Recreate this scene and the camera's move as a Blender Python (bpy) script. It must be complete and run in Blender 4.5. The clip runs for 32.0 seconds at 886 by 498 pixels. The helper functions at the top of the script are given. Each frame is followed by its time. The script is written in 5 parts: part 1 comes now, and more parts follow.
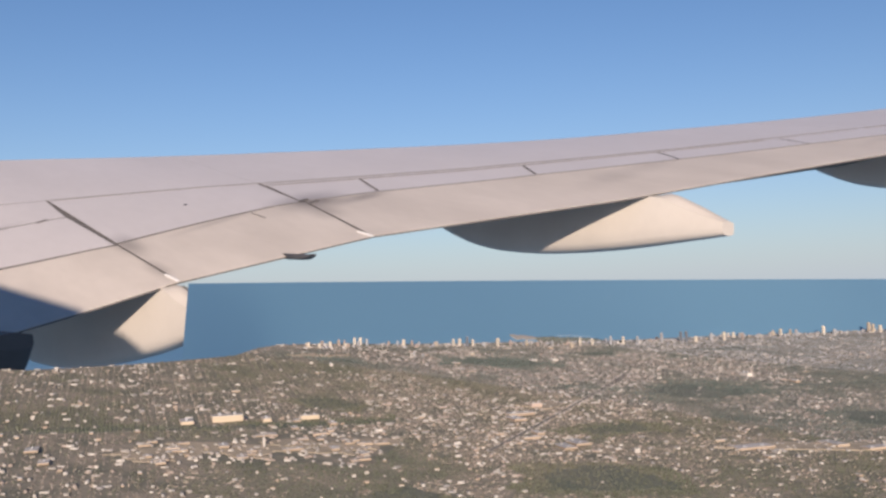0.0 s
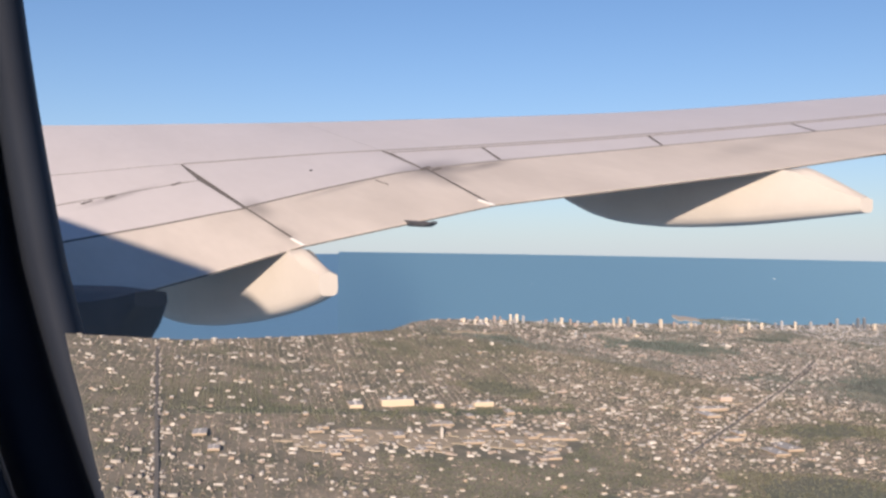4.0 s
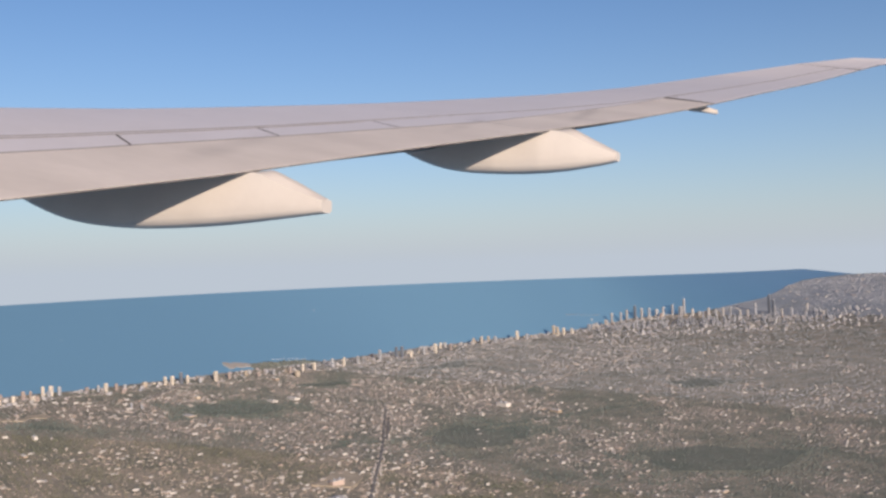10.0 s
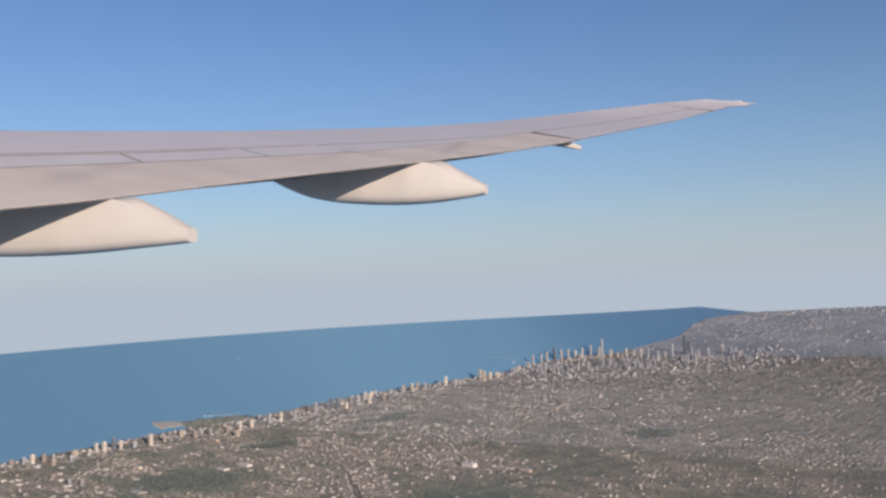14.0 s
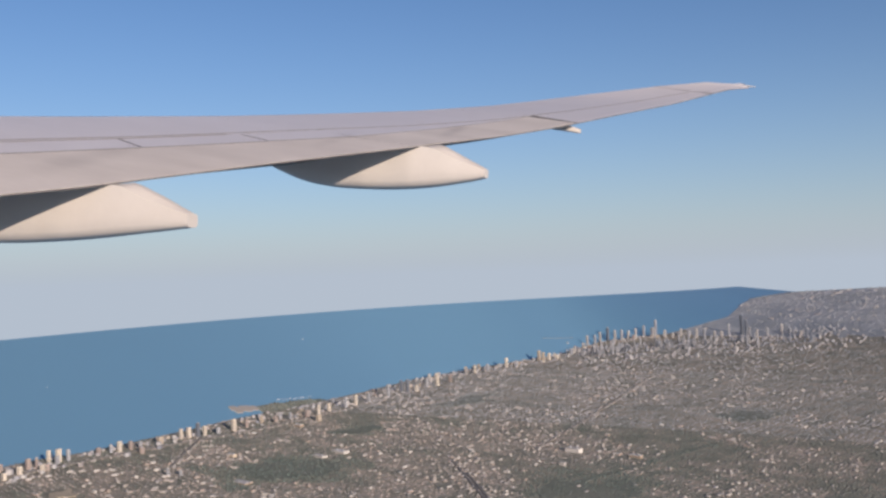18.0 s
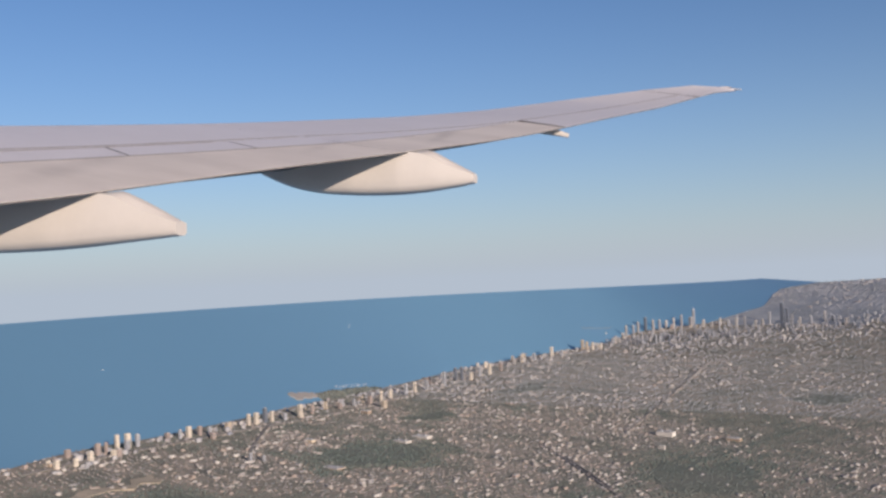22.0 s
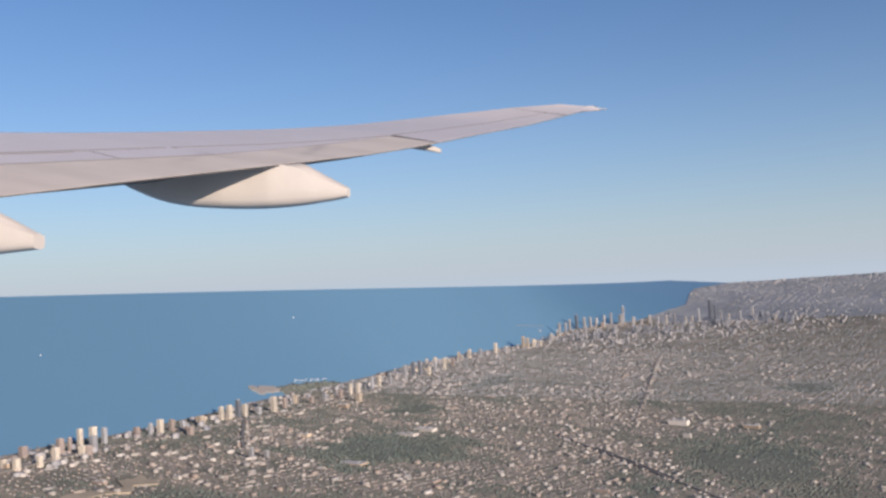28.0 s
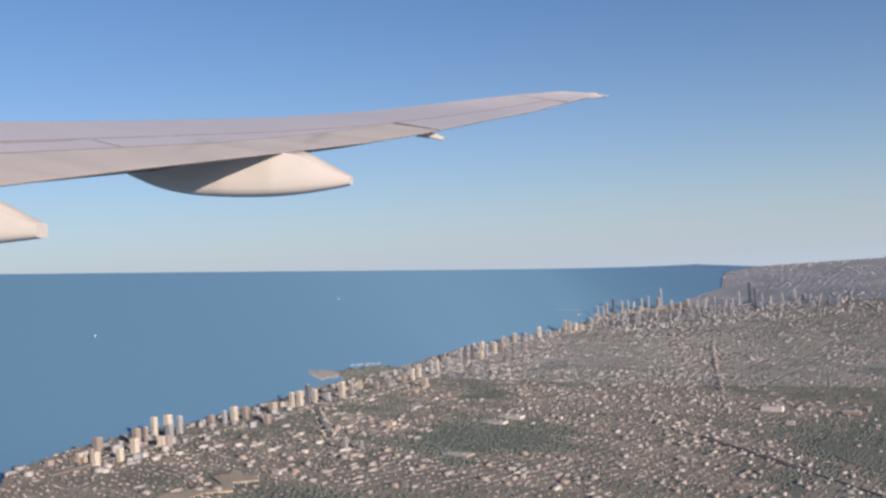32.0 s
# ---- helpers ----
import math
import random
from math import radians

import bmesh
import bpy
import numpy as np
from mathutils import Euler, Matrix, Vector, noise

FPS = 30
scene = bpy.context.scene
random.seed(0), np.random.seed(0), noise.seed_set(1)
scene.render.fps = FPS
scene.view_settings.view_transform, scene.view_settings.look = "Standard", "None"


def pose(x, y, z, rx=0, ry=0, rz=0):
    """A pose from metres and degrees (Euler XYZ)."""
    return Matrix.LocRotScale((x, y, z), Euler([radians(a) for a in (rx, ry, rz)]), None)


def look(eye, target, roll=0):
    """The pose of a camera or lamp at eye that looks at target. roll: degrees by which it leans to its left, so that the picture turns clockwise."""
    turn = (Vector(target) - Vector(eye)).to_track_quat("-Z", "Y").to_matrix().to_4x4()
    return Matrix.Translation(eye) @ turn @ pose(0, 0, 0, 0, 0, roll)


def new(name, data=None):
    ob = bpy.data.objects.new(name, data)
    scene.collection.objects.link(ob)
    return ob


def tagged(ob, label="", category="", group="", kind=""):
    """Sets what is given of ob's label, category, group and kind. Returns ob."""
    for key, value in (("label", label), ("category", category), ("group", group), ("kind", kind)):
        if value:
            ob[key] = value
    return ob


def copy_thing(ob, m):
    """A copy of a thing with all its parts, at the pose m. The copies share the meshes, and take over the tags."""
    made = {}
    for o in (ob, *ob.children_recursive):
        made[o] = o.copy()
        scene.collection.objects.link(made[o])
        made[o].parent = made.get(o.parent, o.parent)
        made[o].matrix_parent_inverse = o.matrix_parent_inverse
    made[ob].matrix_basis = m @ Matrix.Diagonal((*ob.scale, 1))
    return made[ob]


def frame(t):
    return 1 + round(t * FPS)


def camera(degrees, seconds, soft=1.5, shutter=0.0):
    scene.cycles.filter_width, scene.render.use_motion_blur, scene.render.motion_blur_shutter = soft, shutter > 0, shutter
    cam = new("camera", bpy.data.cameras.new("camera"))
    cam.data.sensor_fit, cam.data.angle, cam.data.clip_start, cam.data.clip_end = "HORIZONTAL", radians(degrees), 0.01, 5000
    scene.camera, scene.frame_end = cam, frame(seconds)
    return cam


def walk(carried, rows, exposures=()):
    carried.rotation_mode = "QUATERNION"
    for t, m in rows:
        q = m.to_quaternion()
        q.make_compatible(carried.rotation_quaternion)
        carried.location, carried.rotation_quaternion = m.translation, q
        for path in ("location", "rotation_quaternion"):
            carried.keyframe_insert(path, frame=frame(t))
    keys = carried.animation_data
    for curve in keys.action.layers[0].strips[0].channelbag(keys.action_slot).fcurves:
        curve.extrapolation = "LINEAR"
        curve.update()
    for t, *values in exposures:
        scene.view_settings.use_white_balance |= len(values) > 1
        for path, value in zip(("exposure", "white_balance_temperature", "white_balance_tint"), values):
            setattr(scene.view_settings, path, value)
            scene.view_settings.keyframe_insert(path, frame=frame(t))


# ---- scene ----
# ---------------------------------------------------------------- camera
# The land is a relief laid out at LAND metres to one unit of the flight; the wing stands near full size, stretched to
# fit the camera's view.
LAND, EYE = 0.25, 0.06
cam = camera(49.3, 32.0, soft=2.7)
ROWS = [
    (0, 0.0000, 0.0000, 0.0000, 6.51, 2.51, 1.81),
    (0.5, -0.0123, 0.0130, 0.0019, 8.99, 1.81, 1.75),
    (1, -0.0245, 0.0259, 0.0037, 12.47, 1.17, 1.48),
    (1.5, -0.0367, 0.0388, 0.0054, 15.28, 1.28, 1.53),
    (2, -0.0486, 0.0514, 0.0069, 17.01, 0.99, 0.91),
    (2.5, -0.0603, 0.0639, 0.0082, 16.19, 0.99, 0.40),
    (4.5, -0.1043, 0.1119, 0.0116, 10.28, 0.45, 0.07),
    (5, -0.1151, 0.1244, 0.0134, 3.45, -0.85, -1.14),
    (5.5, -0.1261, 0.1377, 0.0163, -1.59, 0.10, -0.48),
    (6, -0.1373, 0.1519, 0.0207, -3.48, 1.10, 0.33),
    (6.5, -0.1488, 0.1671, 0.0266, -5.39, 1.37, 0.89),
    (7, -0.1607, 0.1835, 0.0339, -6.82, 0.86, 1.02),
    (7.5, -0.1728, 0.2008, 0.0424, -8.01, 0.41, 1.34),
    (8, -0.1853, 0.2192, 0.0518, -9.14, 0.22, 1.53),
    (8.5, -0.1979, 0.2385, 0.0620, -11.08, 0.02, 1.47),
    (9, -0.2108, 0.2587, 0.0727, -13.87, -0.25, 1.37),
    (9.5, -0.2239, 0.2796, 0.0837, -15.70, -0.02, 1.51),
    (10, -0.2372, 0.3010, 0.0944, -17.20, 0.22, 1.89),
    (10.5, -0.2508, 0.3225, 0.1044, -19.39, 0.05, 2.40),
    (11, -0.2645, 0.3438, 0.1132, -20.80, 0.08, 2.73),
    (11.5, -0.2785, 0.3647, 0.1204, -21.91, 0.91, 2.76),
    (12, -0.2927, 0.3850, 0.1256, -23.44, 1.32, 2.39),
    (12.5, -0.3070, 0.4046, 0.1288, -23.94, 1.44, 2.21),
    (13, -0.3213, 0.4239, 0.1305, -24.48, 1.70, 1.88),
    (13.5, -0.3355, 0.4432, 0.1310, -24.82, 1.74, 1.70),
    (14, -0.3494, 0.4629, 0.1307, -25.08, 1.77, 1.68),
    (14.5, -0.3629, 0.4831, 0.1301, -25.12, 1.74, 1.64),
    (15, -0.3759, 0.5041, 0.1293, -24.85, 1.41, 1.65),
    (15.5, -0.3884, 0.5258, 0.1284, -24.88, 1.24, 1.69),
    (17.5, -0.4341, 0.6138, 0.1202, -25.09, 0.94, 1.79),
    (18, -0.4446, 0.6348, 0.1163, -25.20, 0.86, 1.93),
    (18.5, -0.4549, 0.6552, 0.1117, -25.24, 0.91, 2.12),
    (19, -0.4648, 0.6752, 0.1065, -25.25, 1.05, 2.21),
    (19.5, -0.4743, 0.6949, 0.1008, -25.48, 1.16, 2.28),
    (20, -0.4834, 0.7145, 0.0949, -25.64, 1.37, 2.45),
    (20.5, -0.4920, 0.7340, 0.0890, -25.51, 1.37, 2.47),
    (21, -0.5001, 0.7536, 0.0830, -25.74, 1.28, 2.62),
    (21.5, -0.5077, 0.7732, 0.0771, -25.88, 1.29, 2.57),
    (22, -0.5149, 0.7929, 0.0714, -25.90, 1.20, 2.60),
    (22.5, -0.5216, 0.8127, 0.0659, -25.81, 1.16, 2.55),
    (23, -0.5280, 0.8325, 0.0606, -25.91, 1.13, 2.55),
    (23.5, -0.5340, 0.8525, 0.0556, -25.92, 0.99, 2.43),
    (24, -0.5396, 0.8725, 0.0509, -25.98, 0.91, 2.45),
    (24.5, -0.5449, 0.8924, 0.0465, -27.11, 0.62, 2.19),
    (26.5, -0.5629, 0.9682, 0.0318, -28.27, 0.47, 2.42),
    (27, -0.5668, 0.9856, 0.0288, -30.40, -0.25, 2.05),
    (27.5, -0.5703, 1.0024, 0.0261, -32.22, -1.19, 0.44),
    (28, -0.5737, 1.0188, 0.0237, -33.57, 1.74, 2.78),
    (28.5, -0.5768, 1.0349, 0.0216, -33.48, 1.90, 2.83),
    (29, -0.5797, 1.0508, 0.0197, -32.73, 2.14, 2.81),
    (29.5, -0.5824, 1.0665, 0.0182, -32.79, 0.79, 1.96),
    (30, -0.5850, 1.0822, 0.0169, -32.38, 0.88, 2.86),
    (30.5, -0.5875, 1.0979, 0.0158, -32.46, 0.85, 3.00),
    (31, -0.5899, 1.1134, 0.0149, -32.77, 0.82, 3.03),
    (31.5, -0.5922, 1.1290, 0.0141, -33.19, 1.00, 2.92),
    (32, -0.5945, 1.1445, 0.0133, -33.46, 1.03, 2.96),
]
walk(cam, [(t, pose(LAND * x, LAND * y, EYE + LAND * z, 90 + pitch, roll, yaw)) for t, x, y, z, yaw, pitch, roll in ROWS],
     exposures=[(0.0, 0.44, 6100, 14), (1.0, 0.54, 6150, 14), (2.0, 0.75, 6200, 14), (3.2, 0.70, 6200, 14), (5.0, 0.61, 6180, 14), (6.0, 0.48, 6150, 14), (8.0, 0.49, 6120, 14),
                (9.5, 0.44, 6080, 14), (11.0, 0.46, 5980, 14), (13.0, 0.32, 5890, 14), (22.0, 0.32, 5880, 14), (28.0, 0.47, 5870, 14), (30.0, 0.45, 5870, 14), (32.0, 0.44, 5870, 14)])

# ---------------------------------------------------------------- sky and sun
SUN_AZ, SUN_EL = radians(-174.0), radians(14.5)
world = bpy.data.worlds.new("evening_sky")
scene.world = world
world.use_nodes = True
wn = world.node_tree.nodes
sky = wn.new("ShaderNodeTexSky")
sky.sky_type, sky.sun_disc = "NISHITA", False
sky.sun_elevation, sky.sun_rotation = SUN_EL, -SUN_AZ
sky.altitude, sky.air_density, sky.dust_density, sky.ozone_density = 600, 1.0, 0.35, 3.2
wn["Background"].inputs[1].default_value = 0.072
tint = wn.new("ShaderNodeMix")
tint.data_type, tint.blend_type = "RGBA", "MULTIPLY"
tint.inputs[0].default_value, tint.inputs[7].default_value = 1.0, (0.955, 0.985, 1.045, 1)
soften = wn.new("ShaderNodeHueSaturation")
soften.inputs["Saturation"].default_value = 1.0
world.node_tree.links.new(sky.outputs[0], soften.inputs["Color"])
world.node_tree.links.new(soften.outputs[0], tint.inputs[6])
# pale haze lies low all round the sky and thins out upwards
up = wn.new("ShaderNodeSeparateXYZ")
world.node_tree.links.new(wn.new("ShaderNodeTexCoord").outputs["Generated"], up.inputs[0])
thin = wn.new("ShaderNodeMath")
thin.operation = "MULTIPLY"
thin.inputs[1].default_value = -11.0
world.node_tree.links.new(up.outputs["Z"], thin.inputs[0])
fade_up = wn.new("ShaderNodeMath")
fade_up.operation = "EXPONENT"
world.node_tree.links.new(thin.outputs[0], fade_up.inputs[0])
share = wn.new("ShaderNodeMath")
share.operation, share.use_clamp = "MULTIPLY", True
share.inputs[1].default_value = 0.9
world.node_tree.links.new(fade_up.outputs[0], share.inputs[0])
haze = wn.new("ShaderNodeMix")
haze.data_type = "RGBA"
haze.inputs[7].default_value = (5.35, 5.8, 6.0, 1)
world.node_tree.links.new(share.outputs[0], haze.inputs[0])
world.node_tree.links.new(tint.outputs[2], haze.inputs[6])
world.node_tree.links.new(haze.outputs[2], wn["Background"].inputs[0])
sun_data = bpy.data.lights.new("sun", "SUN")
sun_data.energy, sun_data.angle, sun_data.color = 4.4, radians(0.6), (1.0, 0.79, 0.58)
sun = new("sun", sun_data)
to_sun = Vector((-math.sin(SUN_AZ) * math.cos(SUN_EL), math.cos(SUN_AZ) * math.cos(SUN_EL), math.sin(SUN_EL)))
sun.matrix_world = look((0, 0, 30), Vector((0, 0, 30)) - to_sun)


# ---------------------------------------------------------------- materials
def material(name, colour, rough=0.7, second=None, scale=10.0, amount=0.5, fine=0.0, bump=0.0, metal=0.0, spec=0.5,
             island=0.0, per_object=0.0, stretch=(1, 1, 1), swing=0.0, colours=None, stains=()):
    """A surface with two scales of variation; colours: a ramp of roof or paint colours drawn at random per island."""
    m = bpy.data.materials.new(name)
    m.use_nodes = True
    nt = m.node_tree
    bs = nt.nodes["Principled BSDF"]
    bs.inputs["Roughness"].default_value, bs.inputs["Metallic"].default_value = rough, metal
    bs.inputs["Specular IOR Level"].default_value = spec
    tc = nt.nodes.new("ShaderNodeTexCoord")
    mp = nt.nodes.new("ShaderNodeMapping")
    turn_first = nt.nodes.new("ShaderNodeMapping")
    turn_first.inputs["Rotation"].default_value = (0, 0, radians(swing))
    mp.inputs["Scale"].default_value = stretch
    nt.links.new(tc.outputs["Object"], turn_first.inputs[0])
    nt.links.new(turn_first.outputs[0], mp.inputs[0])
    n1 = nt.nodes.new("ShaderNodeTexNoise")
    n1.inputs["Scale"].default_value, n1.inputs["Detail"].default_value = scale, 5
    nt.links.new(mp.outputs[0], n1.inputs["Vector"])
    mix = nt.nodes.new("ShaderNodeMix")
    mix.data_type = "RGBA"
    ramp = nt.nodes.new("ShaderNodeMapRange")
    ramp.inputs[1].default_value, ramp.inputs[2].default_value = 0.35, 0.65
    ramp.inputs[4].default_value = amount
    nt.links.new(n1.outputs[0], ramp.inputs[0])
    nt.links.new(ramp.outputs[0], mix.inputs[0])
    mix.inputs[6].default_value = (*colour, 1)
    mix.inputs[7].default_value = (*(second or colour), 1)
    if colours:
        geo = nt.nodes.new("ShaderNodeNewGeometry")
        cr = nt.nodes.new("ShaderNodeValToRGB")
        cr.color_ramp.interpolation = "CONSTANT"
        el = cr.color_ramp.elements
        while len(el) < len(colours):
            el.new(0.5)
        for i, c in enumerate(colours):
            el[i].position, el[i].color = i / len(colours), (*c, 1)
        nt.links.new(geo.outputs["Random Per Island"], cr.inputs[0])
        nt.links.new(cr.outputs[0], mix.inputs[6])
    out = mix.outputs[2]
    for x0, y0, rx, ry, strength in stains:
        off = nt.nodes.new("ShaderNodeVectorMath")
        off.operation = "SUBTRACT"
        off.inputs[1].default_value = (x0, y0, 0)
        nt.links.new(turn_first.outputs[0], off.inputs[0])
        fit_size = nt.nodes.new("ShaderNodeVectorMath")
        fit_size.operation = "MULTIPLY"
        fit_size.inputs[1].default_value = (1 / rx, 1 / ry, 0)
        nt.links.new(off.outputs[0], fit_size.inputs[0])
        far_off = nt.nodes.new("ShaderNodeVectorMath")
        far_off.operation = "LENGTH"
        nt.links.new(fit_size.outputs[0], far_off.inputs[0])
        fade = nt.nodes.new("ShaderNodeMapRange")
        fade.interpolation_type = "SMOOTHSTEP"
        fade.inputs[3].default_value, fade.inputs[4].default_value = strength, 0.0
        nt.links.new(far_off.outputs["Value"], fade.inputs[0])
        uneven = nt.nodes.new("ShaderNodeMath")
        uneven.operation = "MULTIPLY"
        nt.links.new(fade.outputs[0], uneven.inputs[0])
        nt.links.new(n1.outputs[0], uneven.inputs[1])
        soot = nt.nodes.new("ShaderNodeMix")
        soot.data_type = "RGBA"
        soot.inputs[7].default_value = (0.11, 0.10, 0.10, 1)
        nt.links.new(uneven.outputs[0], soot.inputs[0])
        nt.links.new(out, soot.inputs[6])
        out = soot.outputs[2]
    if fine or island or per_object:
        hs = nt.nodes.new("ShaderNodeHueSaturation")
        nt.links.new(out, hs.inputs["Color"])
        if fine:
            n2 = nt.nodes.new("ShaderNodeTexNoise")
            n2.inputs["Scale"].default_value, n2.inputs["Detail"].default_value = scale * 9, 3
            nt.links.new(mp.outputs[0], n2.inputs["Vector"])
            src, span = n2.outputs[0], fine
        elif island:
            geo = nt.nodes.new("ShaderNodeNewGeometry")
            src, span = geo.outputs["Random Per Island"], island
        else:
            oi = nt.nodes.new("ShaderNodeObjectInfo")
            src, span = oi.outputs["Random"], per_object
        rg = nt.nodes.new("ShaderNodeMapRange")
        rg.inputs[3].default_value, rg.inputs[4].default_value = 1 - span, 1 + span
        nt.links.new(src, rg.inputs[0])
        nt.links.new(rg.outputs[0], hs.inputs["Value"])
        out = hs.outputs[0]
    nt.links.new(out, bs.inputs["Base Color"])
    if bump:
        bp = nt.nodes.new("ShaderNodeBump")
        bp.inputs["Strength"].default_value, bp.inputs["Distance"].default_value = 0.4, bump
        nt.links.new(n1.outputs[0], bp.inputs["Height"])
        nt.links.new(bp.outputs[0], bs.inputs["Normal"])
    return m


SOOT = [(7.12, 10.71, 0.75, 0.6, 1.3), (7.8, 10.35, 0.6, 0.22, 0.8), (11.03, 8.43, 1.9, 0.38, 0.35), (4.8, 11.05, 0.22, 0.6, 1.0), (3.62, 12.76, 0.7, 0.14, 0.9),
        (7.04, 10.18, 0.3, 0.45, 0.9), (14.98, 6.48, 1.2, 0.22, 0.35), (4.76, 10.17, 0.15, 0.5, 0.8), (5.91, 10.91, 0.9, 0.12, 0.6), (17.41, 5.12, 1.2, 0.2, 0.5)]
WING_PAINT = material("wing_paint", (0.57, 0.547, 0.555), 0.33, (0.50, 0.48, 0.485), 0.8, 0.55, fine=0.05, stretch=(1.2, 0.4, 1), swing=-48, stains=SOOT)
FLAP_PAINT = material("flap_paint", (0.585, 0.54, 0.495), 0.45, (0.42, 0.385, 0.35), 1.0, 0.5, fine=0.06, stretch=(1.3, 0.35, 1), swing=-48, stains=SOOT)
FAIRING_PAINT = material("fairing_paint", (0.57, 0.532, 0.485), 0.45, (0.50, 0.465, 0.425), 1.6, 0.5, fine=0.03)
# Dark copy of the fairing paint; the shade under the wing is in it.
SHADED_PAINT = material("fairing_paint_in_shade", (0.07, 0.072, 0.08), 0.55, (0.05, 0.052, 0.06), 2.0, spec=0.3)
GAP_DARK = material("gap_dark", (0.10, 0.095, 0.095), 0.8, (0.16, 0.15, 0.15), 3.0)
RUBBER = material("seal_rubber", (0.016, 0.022, 0.036), 0.75, (0.011, 0.015, 0.026), 20, spec=0.2)
BARE_METAL = material("bare_metal", (0.62, 0.62, 0.62), 0.35, (0.45, 0.45, 0.45), 8, metal=0.8)
FUSELAGE_PAINT = material("fuselage_paint", (0.70, 0.71, 0.73), 0.4, (0.6, 0.6, 0.62), 0.7)
# Bezel, like the seal, holds the cabin's shade in its near-black colour.
BEZEL = material("window_bezel", (0.009, 0.014, 0.028), 0.75, (0.006, 0.009, 0.017), 18, fine=0.1, spec=0.15)
WATER = material("lake_water", (0.134, 0.266, 0.390), 0.38, (0.120, 0.246, 0.366), 3.0, 0.8, spec=0.5)
WATER.node_tree.nodes["Principled BSDF"].inputs["IOR"].default_value = 1.9
GROUND = material("ground_cover", (0.185, 0.186, 0.150), 0.95, (0.37, 0.32, 0.255), 90, 0.8, fine=0.35, spec=0.1)
GRASS = material("park_grass", (0.145, 0.162, 0.132), 0.95, (0.20, 0.20, 0.165), 90, 0.8, fine=0.25, spec=0.1)
ASPHALT = material("asphalt", (0.20, 0.192, 0.18), 0.9, (0.27, 0.255, 0.235), 200, fine=0.2, spec=0.1)
SAND = material("sand", (0.29, 0.275, 0.26), 0.95, (0.23, 0.23, 0.225), 120, spec=0.1)
BARE_EARTH = material("pale_lots", (0.50, 0.42, 0.315), 0.95, (0.34, 0.30, 0.23), 110, 0.9, fine=0.2, spec=0.1)
LEAVES = material("tree_leaves", (0.120, 0.137, 0.096), 0.95, (0.175, 0.172, 0.125), 18, 0.8, island=0.28, spec=0.1)
ROOFS = material("house_roofs", (0.200, 0.200, 0.200), 0.9, (0.290, 0.235, 0.190), 26, 0.25, spec=0.15,
                 colours=[(0.170, 0.155, 0.140), (0.484, 0.413, 0.341), (0.190, 0.175, 0.158), (0.330, 0.275, 0.225), (0.230, 0.190, 0.160), (0.605, 0.539, 0.463), (0.240, 0.210, 0.180),
                          (0.463, 0.424, 0.369), (0.200, 0.190, 0.180), (0.550, 0.463, 0.374), (0.175, 0.163, 0.150), (0.370, 0.310, 0.260), (0.210, 0.195, 0.175), (0.280, 0.250, 0.215)])
# Mid-belt roofs, cooled and greyed with haze in the colour.
MID_HAZE_ROOFS = material("mid_haze_roofs", (0.200, 0.200, 0.200), 0.9, (0.270, 0.235, 0.220), 22, 0.2, spec=0.15,
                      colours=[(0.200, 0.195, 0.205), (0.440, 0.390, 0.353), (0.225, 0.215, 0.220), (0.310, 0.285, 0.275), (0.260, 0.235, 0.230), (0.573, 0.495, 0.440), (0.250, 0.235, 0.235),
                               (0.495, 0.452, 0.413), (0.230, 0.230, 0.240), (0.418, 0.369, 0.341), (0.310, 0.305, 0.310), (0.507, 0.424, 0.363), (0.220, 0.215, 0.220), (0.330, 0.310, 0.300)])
# Far belts: distance haze is put into these pale roof and leaf colours.
FAR_HAZE_ROOFS = material("far_haze_roofs", (0.336, 0.333, 0.330), 0.9, (0.370, 0.383, 0.407), 300, 0.25, spec=0.15,
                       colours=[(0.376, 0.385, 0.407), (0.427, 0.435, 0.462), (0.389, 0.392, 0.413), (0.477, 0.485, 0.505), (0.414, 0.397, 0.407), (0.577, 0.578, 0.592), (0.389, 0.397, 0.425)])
FAR_HAZE_LEAVES = material("far_haze_leaves", (0.269, 0.287, 0.292), 0.95, (0.292, 0.307, 0.314), 100, 0.6, island=0.13, spec=0.1)
# Mid-belt leaves, turned cooler by haze in the colour.
MID_HAZE_LEAVES = material("mid_haze_leaves", (0.122, 0.152, 0.138), 0.95, (0.17, 0.18, 0.163), 18, 0.8, island=0.28, spec=0.1)
FLAT_ROOFS = material("flat_roofs", (0.5, 0.5, 0.5), 0.9, (0.4, 0.39, 0.38), 300, 0.3, spec=0.15,
                      colours=[(0.42, 0.395, 0.36), (0.36, 0.33, 0.30), (0.56, 0.53, 0.49), (0.36, 0.30, 0.255), (0.31, 0.30, 0.29), (0.40, 0.37, 0.335)])
WHITE_ROOF = material("white_membrane", (0.58, 0.55, 0.50), 0.8, (0.46, 0.43, 0.39), 200, per_object=0.12, spec=0.2)
PALE_ROOF = material("pale_gravel_roof", (0.50, 0.45, 0.39), 0.9, (0.42, 0.37, 0.32), 200, per_object=0.2, spec=0.1)
TAN_WALL = material("tan_brick", (0.42, 0.34, 0.26), 0.9, (0.34, 0.27, 0.21), 200, per_object=0.15, spec=0.1)
YELLOW_WALL = material("yellow_brick", (0.56, 0.475, 0.36), 0.9, (0.48, 0.41, 0.31), 200, per_object=0.1, spec=0.1)
TOWER_PALE = material("pale_concrete", (0.56, 0.53, 0.49), 0.8, (0.48, 0.455, 0.425), 150, 0.5, per_object=0.18, spec=0.2)
